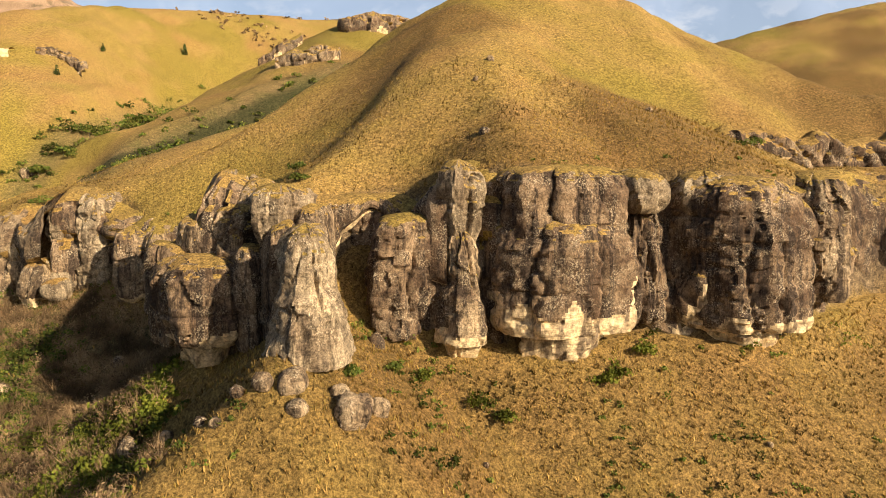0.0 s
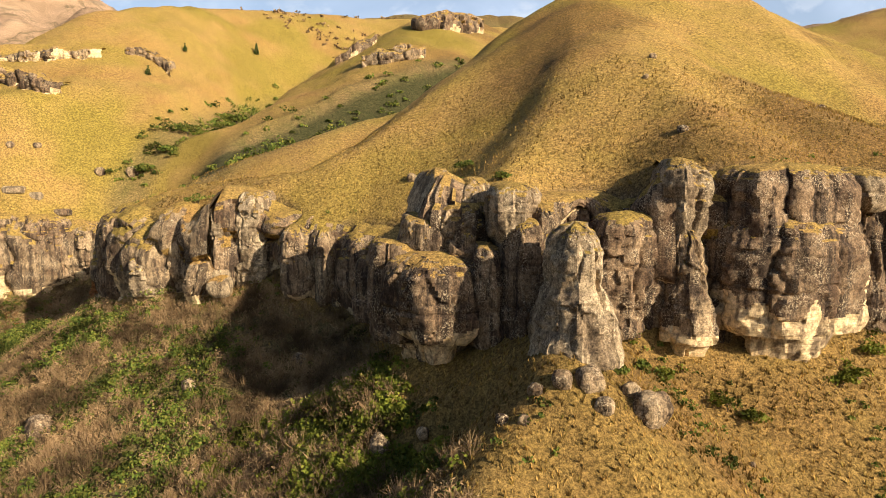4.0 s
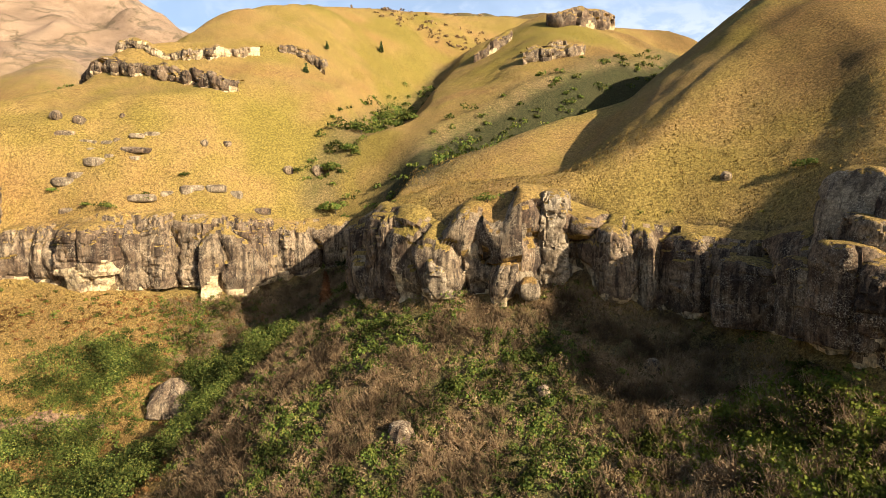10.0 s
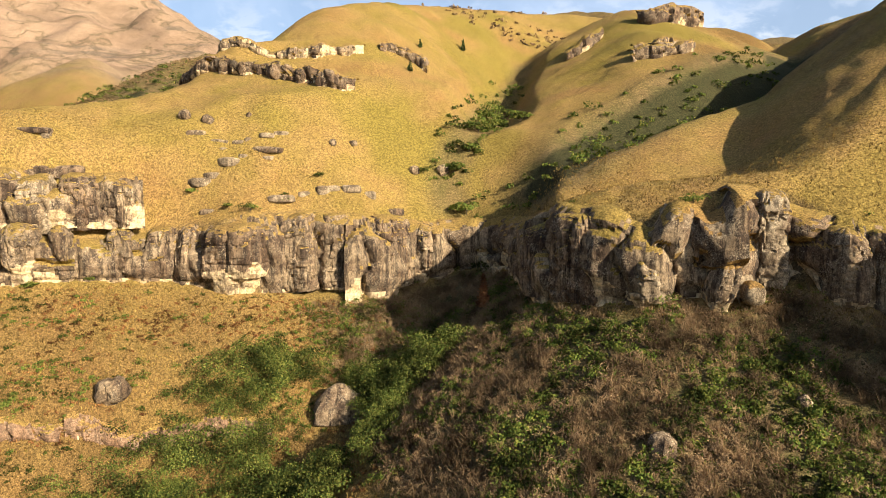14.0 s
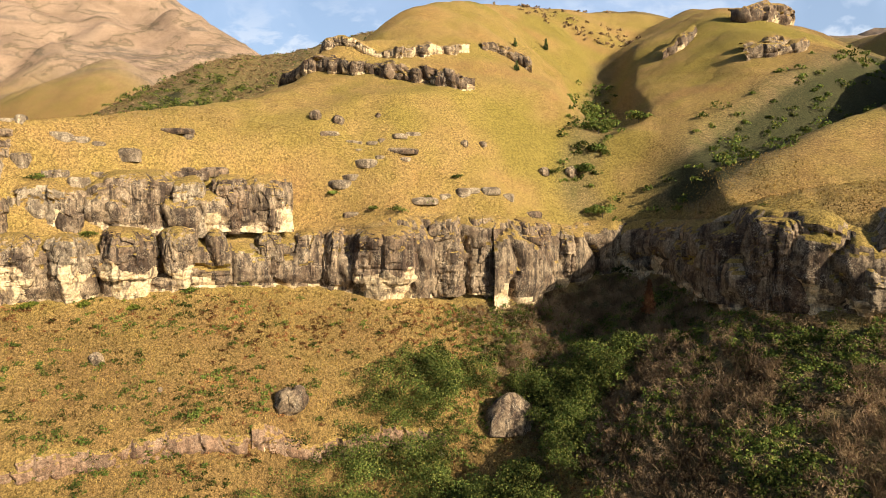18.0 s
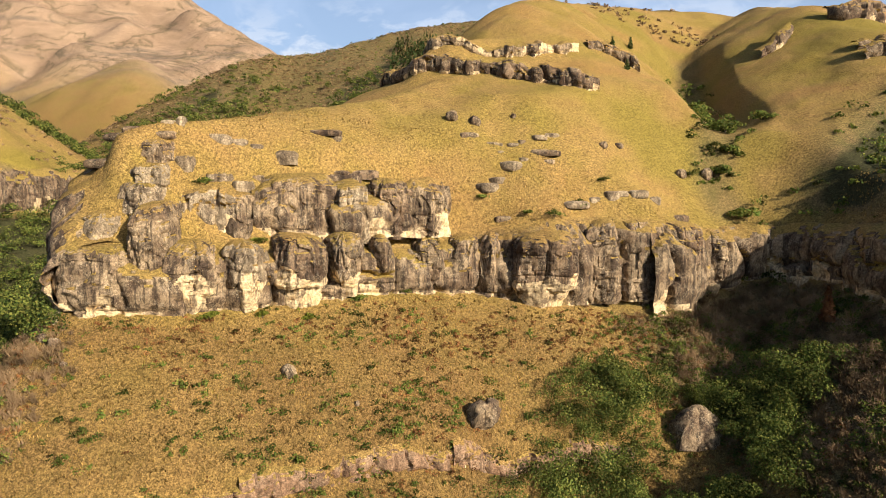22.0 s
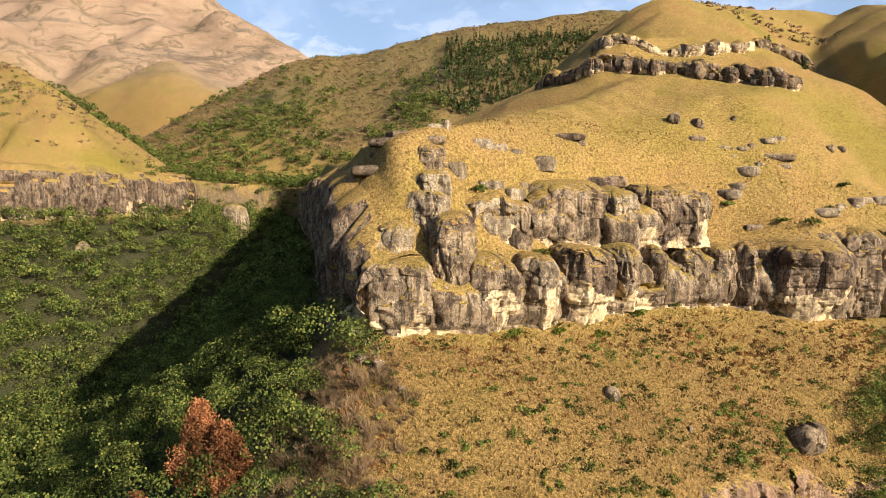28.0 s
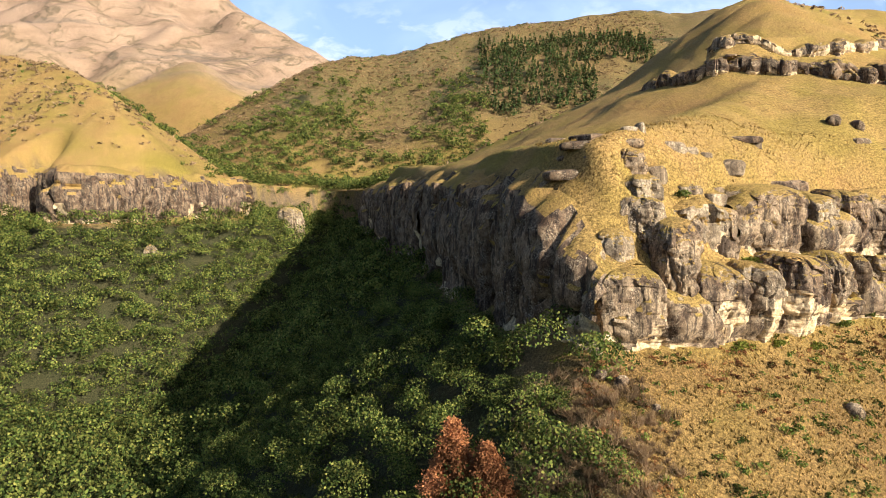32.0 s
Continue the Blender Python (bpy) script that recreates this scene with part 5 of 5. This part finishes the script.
shrubs("far_bushes", x, y, 2.6, LEAVES, "green bushes scattered over the far ridges", 14, 0.8, 1.6, 0.8)
x, y = scatter(900, -246, -226, 62, 98, lambda x, y, d: ramp(-46, -30, d) * ramp(-1, -4, d) * ramp(-224, -232, x) * 0.8)
stuff("edge_brush", *brush(x, y, 0.9, 2.0, 26), TWIGS, "dry brown brush along the forest edge", "brush")
x, y = scatter(2600, -520, -250, 385, 640, lambda x, y, d: ramp(2, 8, d) * ramp(640, 500, y) * ramp(-0.3, 0.2, fractal(x / 40, y / 40, 3.0, 3, 101) + 0.25 * ramp(520, 420, y)))
wood("head_forest", x, y, 4.5, 8.0, 60, 1.1, FOREST, "green forest at the head of the valley")
x, y = scatter(3400, -185, -104, 40, 122, lambda x, y, d: ramp(20, 9, nearest(rounded(RAVINE, 3), x, y)[0]) * ramp(-5, -12, d) * 0.9 * (np.hypot(x + 131, y - 112) > 9))
wood("ravine_trees", x, y, 3.0, 6.5, 480, 0.30, FOREST, "green trees crowding the stream bed")


def pine_mesh(tall, wide, tiers, cards, size, material, seed):
    g = np.random.default_rng(seed)
    at, ups = [], []
    for i in range(tiers):
        v = (i + 0.5) / tiers
        r = wide * (1 - v) ** 0.8 * g.uniform(0.8, 1.1) * (0.75 + 0.25 * ramp(0, 0.15, v))
        k = max(3, int(9 * (1 - v) + 3))
        a0 = g.uniform(0, 6.3)
        for j in range(k):
            a = a0 + j / k * 6.283 + g.uniform(-0.3, 0.3)
            m = max(3, int(cards * (1 - v * 0.7) / 6))
            t = g.uniform(0.15, 1.0, m) ** 0.8
            rr = r * t * g.uniform(0.8, 1.1)
            at.append(np.stack([np.cos(a) * rr + g.normal(0, 0.09 * wide, m), np.sin(a) * rr + g.normal(0, 0.09 * wide, m),
                                tall * (0.12 + 0.88 * v) - rr * 0.18 + g.normal(0, 0.02 * tall, m)], -1))
    at = np.concatenate(at)
    verts, faces = diamonds(at, g.uniform(0.7, 1.3, len(at)) * size, g, long=1.9)
    return bulk("foliage", verts, faces, material, False)


def stem_mesh(tall, r):
    v = np.linspace(0, 1, 7)
    a = np.arange(8) / 8 * 2 * math.pi
    rad = r * (1 - v * 0.85)
    verts = np.stack([np.cos(a)[None] * rad[:, None], np.sin(a)[None] * rad[:, None], (v * tall)[:, None] + 0 * a[None]], -1).reshape(-1, 3)
    return bulk("trunk", verts, sheet_faces(7, 8, True), BARK)


def pine(x, y, tall, wide, material, label, cards=46, size=0.34, seed=1):
    ob = thing("pine_tree", (x, y, float(height_at(x, y)) - 0.2), label, "tree")
    part("trunk", stem_mesh(tall * 0.97, tall * 0.022), ob, "bare brown trunk")
    part("crown", pine_mesh(tall, wide, int(tall * 1.6), cards, size, material, seed), ob)
    return ob


pine(-254.0, 85.5, 11.6, 4.6, PINE_RED, "tall dead pine with rust-red needles at the forest edge", 2600, 0.19, 3)
pine(-249.8, 83.4, 8.6, 4.4, PINE_RED, "shorter dead pine with rust-red needles beside the tall one", 2200, 0.19, 4)
pine(-260.5, 81.0, 7.0, 3.4, PINE_RED, "small dead pine with rust-red needles", 1500, 0.19, 5)
pine(-100.6, 128.5, 7.6, 1.7, PINE_RED, "slender rust-red pine in the shaded gully", 120, 0.34, 6)
x, y = scatter(700, -260, -90, 520, 690, lambda x, y, d: ramp(-0.05, 0.15, fractal(x / 60, y / 60, 3.0, 3, 103) + 0.12))
spots = [pine_spots for pine_spots in zip(x, y, height_at(x, y))]
cones = []
for px, py, pz in spots:
    h = rng.uniform(7, 13)
    t = rng.random(46) ** 1.4
    a = rng.uniform(0, 6.283, 46)
    r = (1 - t) * h * 0.2
    cones.append(np.stack([px + np.cos(a) * r, py + np.sin(a) * r, pz + h * (0.12 + 0.88 * t)], -1))
verts, faces = diamonds(np.concatenate(cones), rng.uniform(0.9, 1.6, 46 * len(cones)), rng, long=1.8)
stuff("pine_plantation", verts, faces, PINE_GREEN, "dark green pine plantation on the far slope", "forest")
pine(-107.4, 265.8, 5.0, 1.3, PINE_GREEN, "small green pine alone on the grassy hill", 40, 0.5, 7)
pine(-122.2, 228.6, 3.4, 1.0, PINE_GREEN, "small green pine alone on the grassy hill", 40, 0.4, 8)
pine(-123.2, 201.8, 3.4, 1.0, PINE_GREEN, "small green pine beside an outcrop", 40, 0.4, 9)


def crown_mesh(wide, tall, cards, size, material, seed):
    g = np.random.default_rng(seed)
    at, out = lumps(cards, g, np.zeros(3), wide, tall, 7)
    verts, faces = diamonds(at, g.uniform(0.7, 1.3, cards) * size, g, 1.4, out)
    return bulk("crown", verts, faces, material, False)


def broadleaf(x, y, wide, tall, material, label, cards=700, size=0.4, seed=1, name="broadleaf_tree"):
    """A tree or bush with a forked trunk and a crown of leaf clumps."""
    ob = thing(name, (x, y, float(height_at(x, y)) - 0.15), label, "tree" if tall > 3 else "shrub")
    part("trunk", stem_mesh(tall * 0.6, max(0.05, tall * 0.03)), ob)
    for k in range(3):
        limb = part("limb", stem_mesh(tall * 0.45, max(0.03, tall * 0.018)), ob, "", (0, 0, tall * 0.25))
        limb.rotation_euler = (0.6, 0, k * 2.1 + seed)
    part("crown", crown_mesh(wide, tall * 0.7, cards, size, material, seed), ob, "", (0, 0, tall * 0.5))
    return ob


for k, (bx, by, bw, bh) in enumerate(((-95.2, 219.0, 8.5, 7.5), (-89.0, 186.0, 4.0, 3.4), (-101.5, 180.0, 5.0, 3.6), (-104.0, 171.0, 4.0, 3.2), (-108.0, 166.0, 3.4, 3.0), (-97.0, 196.0, 4.5, 3.6), (-99.0, 208.0, 4.0, 3.4), (-104.5, 157.0, 4.0, 3.6))):
    broadleaf(bx, by, bw, bh, LEAVES, "dark green bushy tree in the grassy gully", 420, 0.5, 20 + k)
for k, (bx, by, bw) in enumerate(((-21.2, 92.8, 2.0), (-6.7, 73.2, 1.3), (-116.0, 163.5, 2.2), (-152.4, 136.5, 2.8), (-167.6, 140.0, 1.8), (-182.5, 124.5, 1.6), (-190.5, 118.0, 1.8), (-217.5, 115.5, 1.8), (-73.0, 99.0, 3.2), (-67.0, 104.0, 2.4), (-146.0, 142.0, 2.0), (-140.0, 149.0, 1.6), (-196.0, 128.5, 1.4), (-17.0, 75.0, 1.4), (-22.0, 74.0, 1.6), (46.0, 90.5, 2.0), (-158.0, 137.5, 1.4), (-4.6, 58.5, 1.2), (-7.8, 54.0, 1.2))):
    broadleaf(bx, by, bw, bw * 0.9, LEAVES, "dark green bush growing in the dry grass", 260, 0.26, 40 + k, "bush")
for k, (bx, by, bw) in enumerate(((4.6, 59.6, 2.4), (6.8, 58.6, 2.0), (19.5, 62.8, 1.8), (17.6, 62.0, 1.4), (-1.5, 60.5, 1.6), (23.0, 65.5, 2.0), (-212.5, 104.0, 1.8), (-205.0, 108.0, 1.6), (-198.0, 111.0, 1.6), (-207.6, 114.0, 2.2))):
    broadleaf(bx, by, bw, bw * 0.8, LIME, "yellow-green bush at the foot of the cliff", 260, 0.26, 70 + k, "bush")


# ---------------------------------------------------------------- clouds
def cloud_material():
    """Thin high veil with a few brighter heaps, fading out to clear sky."""
    n = Nodes("cloud_veil", 1.0, 0.0)
    heaps = n.noise(0.0034, 7, 0.55, n.scaled(1, 1, 2.0), 0.3)
    veil = n.noise(0.0011, 4, 0.5, n.scaled(1, 1, 1.6), 0.4)
    low = n.add("ShaderNodeSeparateXYZ")
    n.link(n.place, low.inputs[0])
    height = n.add("ShaderNodeMapRange", From_Min=900.0, From_Max=1500.0, To_Min=1.0, To_Max=0.0)
    n.link(low.outputs[2], height.inputs[0])
    heap = n.mix(1.0, n.curve(heaps, (0.5, 0.0), (0.62, 0.95)), height.outputs[0], "MULTIPLY")
    cover = n.mix(1.0, heap, n.curve(veil, (0.38, 0.4), (0.62, 0.7)), "SCREEN")
    glow = n.add("ShaderNodeEmission", Strength=0.52)
    n.link(n.mix(heap, (0.72, 0.82, 1.0), (1.0, 0.97, 0.95)), glow.inputs[0])
    clear = n.add("ShaderNodeBsdfTransparent")
    blend = n.add("ShaderNodeMixShader")
    n.link(cover, blend.inputs[0])
    n.link(clear.outputs[0], blend.inputs[1])
    n.link(glow.outputs[0], blend.inputs[2])
    n.link(blend.outputs[0], n.tree.nodes["Material Output"].inputs[0])
    return n.mat


corners = [(-4200, 4300, 100), (3200, 4300, 100), (3200, 4300, 2600), (-4200, 4300, 2600)]
tagged(new("backdrop", bulk("backdrop", corners, [(0, 1, 2, 3)], cloud_material())), "thin white cloud in a pale blue evening sky", "sky", kind="structure")
